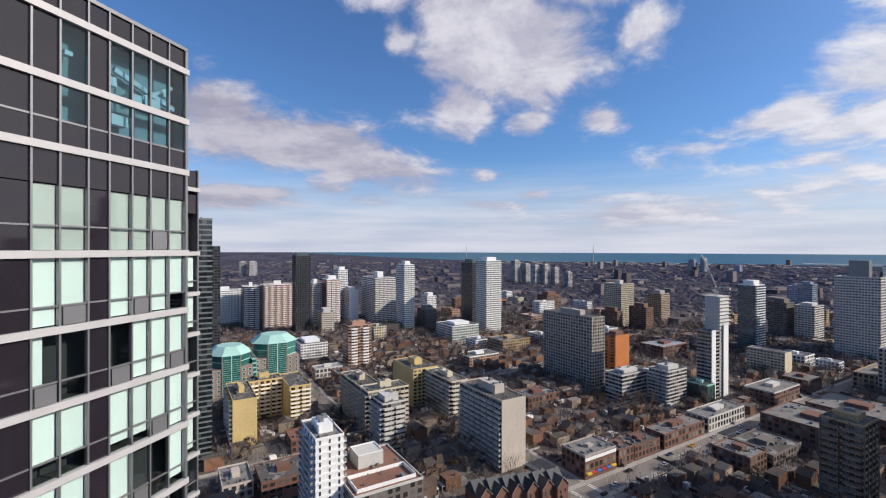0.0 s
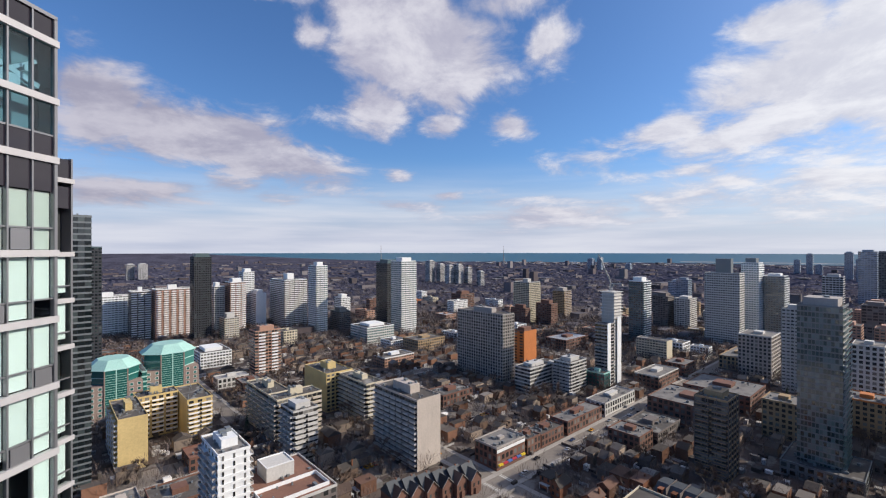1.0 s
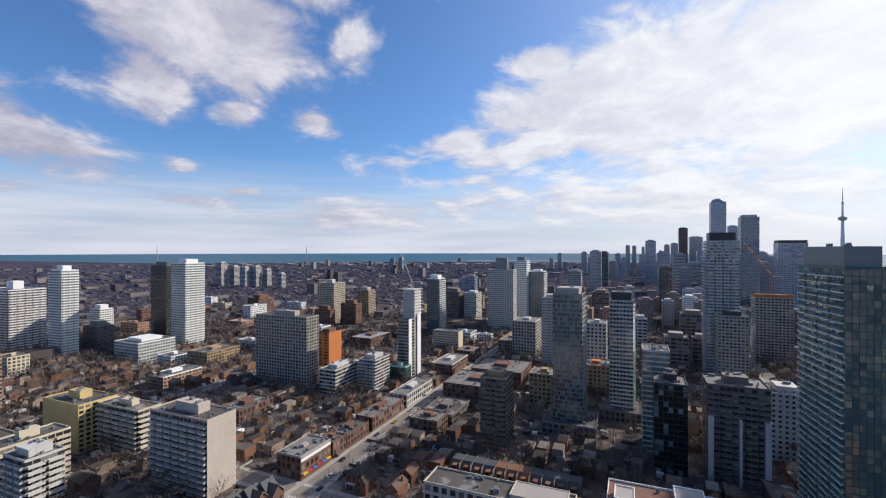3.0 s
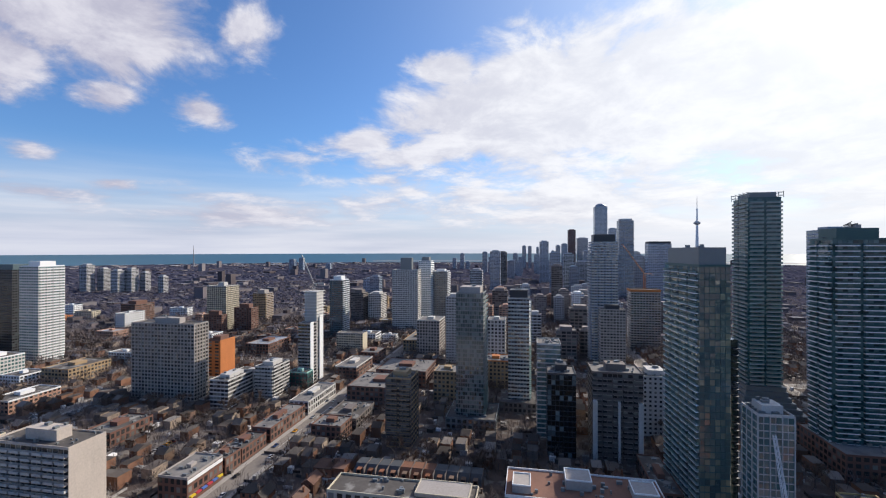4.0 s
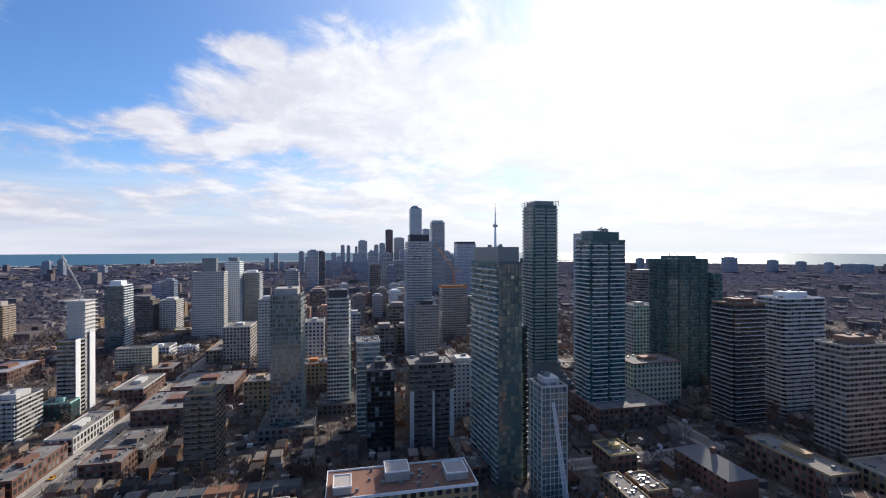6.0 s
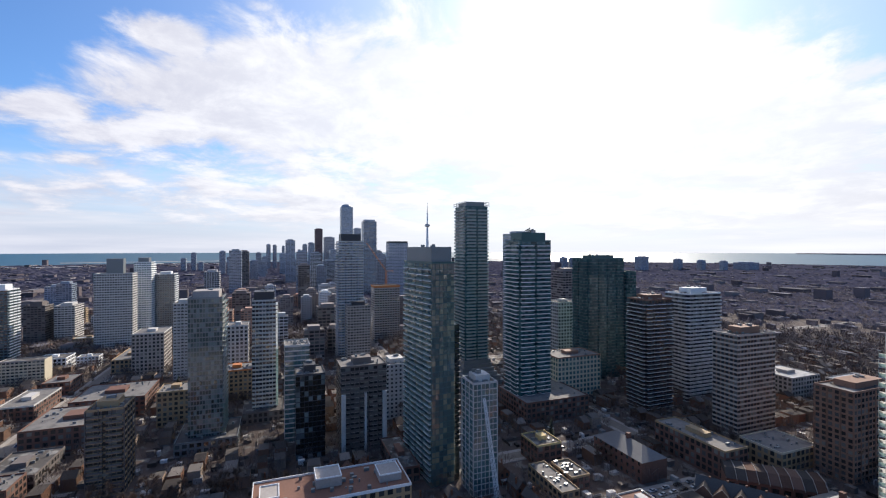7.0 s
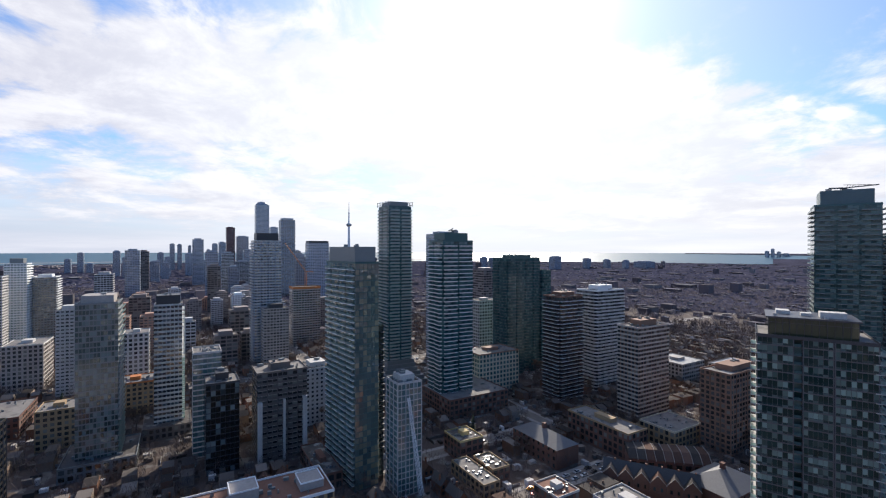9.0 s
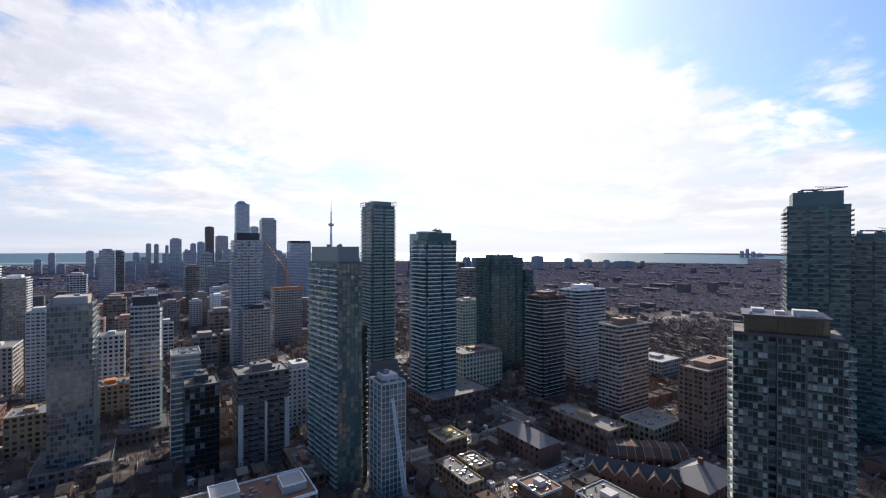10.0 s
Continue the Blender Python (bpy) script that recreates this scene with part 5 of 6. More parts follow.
low(336, 366, -3, 24, 8, "dark podium of a residential tower", CONCRETE_DARK, ROOF, cap_h=0)
low(268, 312, -212, -160, 15, "brown brick podium with flat terrace roof", BROWN, ROOF_PALE, cap_h=0)
low(303, 330, -252, -210, 34, "cream and brown mid-rise block", CREAM, ROOF_PALE, RUSSET, glass=GLASS_TEAL)
low(391, 415, -300, -272, 66, "pale concrete slab with blank wall", PALE)
low(451, 475, 26, 44, 51, "pale concrete slab with white end walls", PALE, ROOF_PALE)
low(166, 212, -234, -217, 16, "brown institutional building with long flat roof", BROWN, ROOF_PALE, TAN)
low(160, 184, -282, -252, 12, "open yellowish parking structure", TAN, ROOF_PALE, CREAM, name="parking_structure", cap_h=0)
low(20, 34, 236, 258, 8, "beige flat-roofed building with rooftop units", BEIGE, ROOF_PALE)
low(36, 60, 226, 248, 10, "dark brick walk-up apartment block", BROWN)
low(60, 84, 272, 290, 8, "red brick flat-roofed building", RED_BRICK, DECK)
low(124, 142, 382, 404, 11, "red brick building with open roof", RED_BRICK, ROOF_PALE)
low(114, 140, 418, 432, 9, "low building with white roof edge", PALE, ROOF_WHITE)
low(230, 262, 255, 275, 9, "brick walk-up with grey roof", RED_BRICK)
low(262, 300, 380, 402, 10, "long pink brick terrace with white trim", PINK, ROOF, WHITE)
low(330, 372, 410, 440, 14, "tan brick flat-roofed block beside houses", TAN, ROOF)
low(470, 520, 300, 330, 12, "low brick building with pale roof", RED_BRICK, ROOF_WHITE)
low(520, 580, 130, 152, 13, "long low building with pale roof", TAN, ROOF_PALE)
low(236, 268, -420, -385, 18, "pale institutional building with flat roofs", CONCRETE, ROOF_WHITE)
low(200, 238, -470, -430, 14, "grey institutional building with flat roofs", CONCRETE, ROOF_WHITE)
low(150, 190, -372, -330, 12, "low brown brick block with bright roof", BROWN, ROOF_WHITE)
low(214, 232, -150, -134, 12, "brown corner block with yellow cornice", BROWN, ROOF, YELLOW)
low(176, 206, -133, -123, 7.5, "row of old brick shops under patched roofs", TAN, ROOF_PALE, TAN, cap_h=0)
low(186, 204, -147, -136, 7.5, "row of old shops with patched roofs", BROWN, ROOF, TAN, cap_h=0)
low(148, 164, -158, -144, 9, "brick block with red-brown deck roof", BROWN, DECK, PALE)
low(120, 142, -180, -160, 9, "small white-fronted block with flat roof", PALE, ROOF_PALE)
low(222, 262, -68, -56, 9, "low dark brick building", BROWN)
low(300, 330, -66, -40, 14, "low block with white and green roof", CREAM, ROOF_WHITE)

terrace = low(172, 194.5, -48.5, 11, 28, "mid-rise block with white-edged brown roof terraces", TAN, DECK, WHITE, cap_h=0)
for x0, x1, y0, y1, z in ((-2, 8, -3.5, 6.5, 3.3), (-6, 4, -27, -18, 2.5), (-8, 2, 20, 27, 2.5)):
    room = part("roof_room", Geo().box(x0, x1, y0, y1, 27.6, 28 + z), CONCRETE, terrace)
    part("coping", Geo().tube(x0 + 0.3, x1 - 0.3, y0 + 0.3, y1 - 0.3, 28 + z - 0.1, 28 + z + 0.4, 0.35), WHITE, room)
for i in range(9):
    part("roof_unit", Geo().box(-9 + i * 1.7, -7.9 + i * 1.7, -14 + (i * 7) % 22, -12.6 + (i * 7) % 22, 27.6, 29.0), GREY_PANEL, terrace)
slab_block = low(159, 172.5, 21, 78, 30, "tan block with plain grey flat roof", BEIGE, ROOF, CREAM, cap_h=0)
upper = part("roof_room", Geo().box(-4, 6.5, -26, -5.5, 29.6, 30.9), CONCRETE, slab_block)
part("coping", Geo().tube(-3.7, 6.2, -25.7, -5.8, 30.8, 31.15, 0.35), CREAM, upper)
deck_block = low(61, 92, 168, 206, 24, "dark mid-rise block with red-brown roof decks", CONCRETE_DARK, DECK, PALE, cap_h=0)
room = part("roof_room", Geo().box(-6, 6, 2, 13, 23.6, 29.5), PALE, deck_block)
part("coping", Geo().tube(-5.6, 5.6, 2.4, 12.6, 29.4, 29.9, 0.4), WHITE, room)
part("deck_wall", Geo().tube(-13, 13, -16, -4, 23.6, 25.2, 0.3), WHITE, deck_block)
for i in range(6):
    part("roof_unit", Geo().box(-12 + i * 4, -10.4 + i * 4, 14, 15.6, 23.6, 25.2), GREY_PANEL, deck_block)

# ---------------------------------------------------------------- far skyline


def skyline(x, y, w, h, tone=FAR_BLUE, label="distant tower on the skyline, tinted blue-grey for haze"):
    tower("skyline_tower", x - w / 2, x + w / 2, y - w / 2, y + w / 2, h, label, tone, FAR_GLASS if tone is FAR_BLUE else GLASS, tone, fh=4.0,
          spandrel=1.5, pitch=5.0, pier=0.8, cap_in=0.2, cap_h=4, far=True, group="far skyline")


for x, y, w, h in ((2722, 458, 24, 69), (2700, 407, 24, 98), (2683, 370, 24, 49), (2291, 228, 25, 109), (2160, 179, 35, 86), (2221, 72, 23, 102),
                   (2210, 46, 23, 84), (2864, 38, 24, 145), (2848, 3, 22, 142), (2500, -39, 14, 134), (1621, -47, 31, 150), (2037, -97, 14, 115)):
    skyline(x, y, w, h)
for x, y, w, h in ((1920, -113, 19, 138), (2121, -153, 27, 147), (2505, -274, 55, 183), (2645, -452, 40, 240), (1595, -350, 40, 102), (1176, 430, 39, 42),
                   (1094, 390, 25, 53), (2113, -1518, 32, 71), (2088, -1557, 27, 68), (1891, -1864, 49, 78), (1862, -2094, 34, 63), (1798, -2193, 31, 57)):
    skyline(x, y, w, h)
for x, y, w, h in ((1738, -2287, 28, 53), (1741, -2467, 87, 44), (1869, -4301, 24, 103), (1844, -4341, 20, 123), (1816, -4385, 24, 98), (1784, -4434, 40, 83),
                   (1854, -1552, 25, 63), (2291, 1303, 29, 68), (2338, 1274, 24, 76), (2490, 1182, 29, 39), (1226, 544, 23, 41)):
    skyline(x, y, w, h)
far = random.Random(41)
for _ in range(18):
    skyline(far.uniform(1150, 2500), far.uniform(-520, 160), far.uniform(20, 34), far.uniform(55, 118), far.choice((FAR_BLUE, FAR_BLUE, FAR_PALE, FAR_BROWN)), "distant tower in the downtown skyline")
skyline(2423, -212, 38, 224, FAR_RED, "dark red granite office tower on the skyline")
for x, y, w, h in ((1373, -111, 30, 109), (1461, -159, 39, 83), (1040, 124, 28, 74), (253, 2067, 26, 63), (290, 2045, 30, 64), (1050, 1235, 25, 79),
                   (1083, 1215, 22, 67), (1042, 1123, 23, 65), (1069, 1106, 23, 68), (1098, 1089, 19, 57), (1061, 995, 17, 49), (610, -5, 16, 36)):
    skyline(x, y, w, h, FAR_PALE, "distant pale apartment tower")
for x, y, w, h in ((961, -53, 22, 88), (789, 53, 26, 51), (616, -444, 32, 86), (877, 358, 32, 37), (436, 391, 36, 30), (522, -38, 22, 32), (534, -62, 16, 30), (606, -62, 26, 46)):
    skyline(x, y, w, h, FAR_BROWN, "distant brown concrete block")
# six unseen towers, added behind the camera as bright walls for glass to reflect
for x, y, w, h in ((-160, -60, 26, 90), (-230, 80, 30, 110), (-140, -220, 24, 100), (-320, -140, 34, 120), (-260, 240, 28, 80), (-90, -380, 30, 90)):
    tower("apartment_tower", x - w / 2, x + w / 2, y - w / 2, y + w / 2, h, "unseen pale tower added for glass fronts to mirror", PALE, GLASS, PALE, far=True)
for x, y in ((2658, 2249), (1854, 2736)):
    mast = thing("radio_mast", "thin lattice mast on the horizon", "mast", (x, y, 0))
    part("mast", Geo().disc(0, 0, 5, 0, 60, 6, 3).disc(0, 0, 3, 60, 150, 6, 1), CONCRETE, mast)

# ---------------------------------------------------------------- houses and trees
SHINGLE = material("grey_shingle_roof", (0.080, 0.070, 0.064), 0.9, vary=0.35, grain=1.5, per_object=0.35, second=(0.12, 0.068, 0.05), shine=0.25)
HOUSE_BRICK = material("house_brick", (0.20, 0.088, 0.052), 0.9, vary=0.25, per_object=0.3, second=(0.17, 0.12, 0.09), shine=0.2)
TRIM = material("painted_trim", (0.55, 0.53, 0.50), 0.7, vary=0.15)


def house_mould(w, d, h, ridge, flat=False):
    """One house as a mould for copies: walls, roof, chimney, front windows and a porch."""
    top = thing("house", "narrow brick house with grey shingled roof", "house", (0, 0, -200), group="houses of the side streets")
    a, c = w / 2, d / 2
    walls = Geo().box(-a, a, -c, c, -1, h)
    roof = Geo()
    if flat:
        roof.box(-a - 0.1, a + 0.1, -c - 0.1, c + 0.1, h, h + 0.4)
    else:
        walls.v += [(-a, -c, h), (a, -c, h), (0, -c, h + ridge), (-a, c, h), (a, c, h), (0, c, h + ridge)]
        walls.f += [(8, 9, 10), (12, 11, 13)]
        e, o = 0.35, 0.4
        k = ridge / a
        for s in (-1, 1):
            n = len(roof.v)
            x1, z1 = s * (a + e), h - e * k
            roof.v += [(0, -c - o, h + ridge), (0, c + o, h + ridge), (x1, c + o, z1), (x1, -c - o, z1),
                       (0, -c - o, h + ridge + 0.25), (0, c + o, h + ridge + 0.25), (x1, c + o, z1 + 0.25), (x1, -c - o, z1 + 0.25)]
            roof.f += [(n, n + 1, n + 2, n + 3), (n + 4, n + 7, n + 6, n + 5), (n + 3, n + 2, n + 6, n + 7), (n, n + 3, n + 7, n + 4), (n + 1, n + 5, n + 6, n + 2), (n, n + 4, n + 5, n + 1)]
    part("wall", walls, HOUSE_BRICK, top)
    part("roof", roof, SHINGLE, top)
    part("chimney", Geo().box(a * 0.45, a * 0.45 + 0.8, c * 0.3, c * 0.3 + 0.8, h, h + ridge + 1.3), HOUSE_BRICK, top)
    glazing = Geo()
    for z in (1.2, 4.2):
        for x in (-a * 0.5, a * 0.5):
            glazing.box(x - 0.6, x + 0.6, -c - 0.06, -c + 0.05, z, z + 1.6).box(x - 0.6, x + 0.6, c - 0.05, c + 0.06, z, z + 1.6)
    win = part("glazing", glazing, GLASS, top)
    win["kind"] = "stuff"
    part("porch", Geo().box(-a * 0.8, a * 0.8, -c - 1.8, -c, 2.7, 3.0).box(-a * 0.75, -a * 0.68, -c - 1.7, -c - 1.5, 0, 2.7).box(a * 0.68, a * 0.75, -c - 1.7, -c - 1.5, 0, 2.7), TRIM, top)
    return top


BARK = material("grey_brown_bark", (0.11, 0.085, 0.07), 0.95, vary=0.3)
TWIG = material("bare_twigs", (0.155, 0.108, 0.080), 0.95, vary=0.3, per_object=0.25, per_island=0.2, bump=0.0)
NEEDLES = material("dark_conifer_needles", (0.025, 0.04, 0.022), 0.9, vary=0.4, per_island=0.4, bump=0.0)


def tapered(g, a, b, r0, r1, n=5):
    a, b = Vector(a), Vector(b)
    d = (b - a).normalized()
    s = d.cross(Vector((0.3, 0.9, 0.2))).normalized()
    u = d.cross(s)
    k = len(g.v)
    for p, r in ((a, r0), (b, r1)):
        g.v += [tuple(p + r * (math.cos(q) * s + math.sin(q) * u)) for q in (2 * math.pi * i / n for i in range(n))]
    g.f += [(k + i, k + (i + 1) % n, k + n + (i + 1) % n, k + n + i) for i in range(n)]


def bare_tree_mould(seed, height, spread):
    """A leafless tree: tapered trunk, forked limbs and a crown of fine twigs with gaps."""
    rnd = random.Random(seed)
    top = thing("bare_tree", "leafless street tree with fine brown twigs", "tree", (0, 0, -200), group="bare trees")
    wood, twigs = Geo(), Geo()
    fork = height * rnd.uniform(0.25, 0.35)
    tapered(wood, (0, 0, -0.3), (0, 0, fork), height * 0.028, height * 0.02, 7)

    def grow(p, d, length, r, level):
        q = p + d * length
        tapered(wood, p, q, r, r * 0.55, 4)
        if level == 0:
            for _ in range(30):
                f = rnd.uniform(0.1, 1.0)
                o = p.lerp(q, f)
                v = (d + Vector((rnd.uniform(-1, 1), rnd.uniform(-1, 1), rnd.uniform(-0.5, 0.9)))).normalized() * rnd.uniform(0.7, 1.8) * height / 12
                side = v.cross(Vector((rnd.uniform(-1, 1), rnd.uniform(-1, 1), rnd.uniform(-1, 1)))).normalized() * 0.085
                k = len(twigs.v)
                twigs.v += [tuple(o - side), tuple(o + side), tuple(o + v)]
                twigs.f.append((k, k + 1, k + 2))
            return
        for _ in range(3):
            nd = (d + Vector((rnd.uniform(-1, 1) * spread, rnd.uniform(-1, 1) * spread, rnd.uniform(0.0, 0.5)))).normalized()
            grow(q, nd, length * rnd.uniform(0.62, 0.8), r * 0.6, level - 1)

    for i in range(4):
        ang = i * 1.57 + rnd.uniform(-0.4, 0.4)
        grow(Vector((0, 0, fork * rnd.uniform(0.85, 1))), Vector((math.cos(ang) * spread, math.sin(ang) * spread, 0.9)).normalized(), height * 0.24, height * 0.013, 2)
    part("trunk", wood, BARK, top)
    part("crown", twigs, TWIG, top)
    return top


def conifer_mould(seed, height):
    rnd = random.Random(seed)
    top = thing("conifer", "dark green conifer among bare trees", "tree", (0, 0, -200), group="conifers")
    wood, leaf = Geo(), Geo()
    tapered(wood, (0, 0, -0.3), (0, 0, height * 0.9), 0.2, 0.04, 6)
    for _ in range(420):
        z = rnd.uniform(0.08, 1.0) ** 1.2 * height
        r = (1 - z / height) * height * 0.24 * rnd.uniform(0.5, 1.1) + 0.15
        a = rnd.uniform(0, 6.283)
        p = Vector((0, 0, z))
        q = Vector((math.cos(a) * r, math.sin(a) * r, z - r * 0.35))
        s = Vector((-math.sin(a), math.cos(a), 0)) * 0.35
        k = len(leaf.v)
        leaf.v += [tuple(p), tuple(q - s), tuple(q + s)]
        leaf.f.append((k, k + 1, k + 2))
    part("trunk", wood, BARK, top)
    part("crown", leaf, NEEDLES, top)
    return top


def blocked(x, y, m):
    for x0, x1, y0, y1 in FOOTPRINTS:
        if x0 - m < x < x1 + m and y0 - m < y < y1 + m:
            return True
    for x0, x1, y0, y1 in STREETS:
        if x0 - m + 1 < x < x1 + m - 1 and y0 - m + 1 < y < y1 + m - 1:
            return True
    return False


def seen(x, y):
    """Inside the fan of headings that the walk looks across."""
    return -16 < math.degrees(math.atan2(x, y)) < 171 and math.hypot(x, y) > 120


# mid-rise blocks between the downtown towers
mid = random.Random(29)
made = 0
while made < 26:
    x, y, w, d = mid.uniform(440, 1050), mid.uniform(-190, 140), mid.uniform(16, 30), mid.uniform(16, 26)
    if blocked(x, y, 20):
        continue
    tone, txt = mid.choice(((FAR_PALE, "pale concrete"), (FAR_BROWN, "brown concrete"), (CONCRETE, "grey concrete"), (PINK, "pinkish brick"), (WHITE, "white concrete")))
    tower("mid_rise_block", x - w / 2, x + w / 2, y - d / 2, y + d / 2, mid.uniform(18, 52), txt + " mid-rise block between downtown towers", tone, GLASS, tone, pitch=3.6, pier=1.2, spandrel=1.5,
          far=True, cap_h=3, category="block")
    made += 1


# low brick and concrete blocks among the houses, thickest before the far towers
made = 0
while made < 54:
    a, q = mid.uniform(-4, 74), mid.uniform(380, 1050)
    p = heading(a) * q
    w, d = mid.uniform(14, 42), mid.uniform(12, 26)
    if mid.random() < 0.5:
        w, d = d, w
    if blocked(p.x, p.y, max(w, d) / 2 + 4):
        continue
    tone, txt = mid.choice(((RED_BRICK, "red brick"), (ORANGE, "orange brick"), (TAN, "tan brick"), (PALE, "pale concrete"), (BROWN, "brown brick"), (CREAM, "cream brick"), (PINK, "pinkish brick"), (WHITE, "white painted")))
    tower("walk_up_block", p.x - w / 2, p.x + w / 2, p.y - d / 2, p.y + d / 2, mid.choice((8, 10, 10, 12, 14, 18, 24)), txt + " low block with flat roof among houses", tone, GLASS, tone, fh=3.2, pitch=3.4, pier=1.4,
          spandrel=1.4, far=True, cap_h=2, cap_in=0.4, category="building", roof=mid.choice((ROOF, ROOF, ROOF_PALE, ROOF_WHITE)))
    made += 1


# rows with special roofs
def long_roof(x0, x1, y0, y1, h, ridge, label, wall, name="hipped_building"):
    top = thing(name, label, "building", ((x0 + x1) / 2, (y0 + y1) / 2, 0))
    a, c = (x1 - x0) / 2, (y1 - y0) / 2
    FOOTPRINTS.append((x0, x1, y0, y1))
    part("wall", Geo().box(-a, a, -c, c, -1, h), wall, top)
    g = Geo()
    i = min(a, c)
    top_pts = [(-a + i, 0), (a - i, 0)] if a > c else [(0, -c + i), (0, c - i)]
    g.v = [(-a - 0.4, -c - 0.4, h), (a + 0.4, -c - 0.4, h), (a + 0.4, c + 0.4, h), (-a - 0.4, c + 0.4, h), (*top_pts[0], h + ridge), (*top_pts[1], h + ridge)]
    g.f = [(3, 2, 1, 0)] + ([(0, 1, 5, 4), (1, 2, 5), (2, 3, 4, 5), (3, 0, 4)] if a > c else [(0, 1, 4), (1, 2, 5, 4), (2, 3, 5), (3, 0, 4, 5)])
    part("roof", g, SLATE, top)
    part("chimney", Geo().box(-1, 1, -1, 1, h + ridge - 1, h + ridge + 2.5), wall, top)
    k = int(max(a, c) * 2 // 4)
    pane = Geo().box(-0.7, 0.7, -0.06, 0.1, 0, 1.8).mesh("window", GLASS_DARK)
    for z in range(1, int(h), 4):
        for j in range(k):
            p = -max(a, c) + (j + 0.5) * 2 * max(a, c) / k
            ob = part("window", pane, None, top, at=(p, c, z) if a > c else (-a, p, z))
            if a <= c:
                ob.rotation_euler = (0, 0, radians(90))
    return top


BLUE_SLATE = material("blue_grey_slate_roof", (0.052, 0.058, 0.066), 0.7, vary=0.3, grain=1.5)
SLATE = material("grey_metal_slate_roof", (0.13, 0.13, 0.135), 0.6, vary=0.25, streak=0.1)
long_roof(180, 217, -192, -175, 11, 5, "long dark brick school with grey hipped roof", BROWN)
long_roof(108, 132, -243, -212, 8, 6, "old brick building with pale hipped roof", RED_BRICK, name="hipped_hall")
for i in range(9):
    row = thing("row_house", "brick row house with steep dark roof and pale gable edge", "house", (162 - i * 3.1, -214 - i * 3.35, 0), -43, group="terrace of row houses")
    part("wall", Geo().box(-7, 7, -2.25, 2.25, -1, 8), BROWN, row)
    g = Geo()
    g.v = [(-7.3, -2.2, 8), (7.3, -2.2, 8), (7.3, 2.2, 8), (-7.3, 2.2, 8), (-2, -2.2, 11.5), (7.3, -2.2, 11.5), (7.3, 2.2, 11.5), (-2, 2.2, 11.5)]
    g.f = [(3, 2, 1, 0), (0, 1, 5, 4), (2, 3, 7, 6), (3, 0, 4, 7), (1, 2, 6, 5), (4, 5, 6, 7)]
    part("roof", g, SHINGLE, row)
    side = Geo()
    prof = ((-7.6, 7.4), (7.4, 7.4), (7.4, 11.9), (-1.9, 11.9), (-7.6, 8.2))
    side.v = [(px, py, pz) for py in (-2.40, -2.22) for px, pz in prof]
    side.f = [(0, 1, 2, 3, 4), (9, 8, 7, 6, 5)] + [(q, q + 5, (q + 1) % 5 + 5, (q + 1) % 5) for q in range(5)]
    part("party_wall", side, CONCRETE, row)
    part("window", Geo().box(-7.1, -6.9, -1.4, 1.4, 4.2, 6.4), GLASS_DARK, row)
FOOTPRINTS.append((130, 170, -248, -210))
def gabled_house(x, y, turn=0.0):
    """A narrow victorian house: pointed front gable before a slate main roof, bay window and chimney."""
    vic = thing("gabled_house", "dark-roofed victorian brick house with pointed gable", "house", (x, y, 0), turn, group="gabled terrace")
    part("wall", Geo().box(-3.6, 3.6, -6, 6, -1, 7.5), BROWN, vic)
    g = Geo()
    for s in (-1, 1):
        n = len(g.v)
        g.v += [(0, -6.4, 11.4), (0, 3.0, 11.4), (s * 4.0, 3.0, 7.1), (s * 4.0, -6.4, 7.1)]
        g.f.append((n, n + 1, n + 2, n + 3))
    part("roof", g, SHINGLE, vic)
    gb = Geo()
    gb.v, gb.f = [(-3.6, -6, 7.5), (3.6, -6, 7.5), (0, -6, 11.2)], [(0, 1, 2)]
    part("gable", gb, BROWN, vic)
    ridge = Geo()
    ridge.v = [(-3.9, -3.6, 7.4), (3.9, -3.6, 7.4), (3.9, 6.4, 7.4), (-3.9, 6.4, 7.4), (-3.9, 1.4, 12.6), (3.9, 1.4, 12.6)]
    ridge.f = [(3, 2, 1, 0), (0, 1, 5, 4), (2, 3, 4, 5), (1, 2, 5), (3, 0, 4)]
    part("main_roof", ridge, BLUE_SLATE, vic)
    for wx in (-1.6, 1.6):
        part("window", Geo().box(wx - 0.5, wx + 0.5, -6.06, -5.9, 3.8, 5.6), GLASS_DARK, vic)
    part("bay_window", Geo().box(-1.1, 1.1, -6.8, -6.0, -0.5, 3.2), BROWN, vic)
    part("gable_trim", Geo().beam((-4.0, -6.45, 7.2), (0, -6.45, 11.5), 0.18).beam((0, -6.45, 11.5), (4.0, -6.45, 7.2), 0.18), CONCRETE, vic)
    part("chimney", Geo().box(1.5, 2.3, 1, 1.8, 8, 13), BROWN, vic)


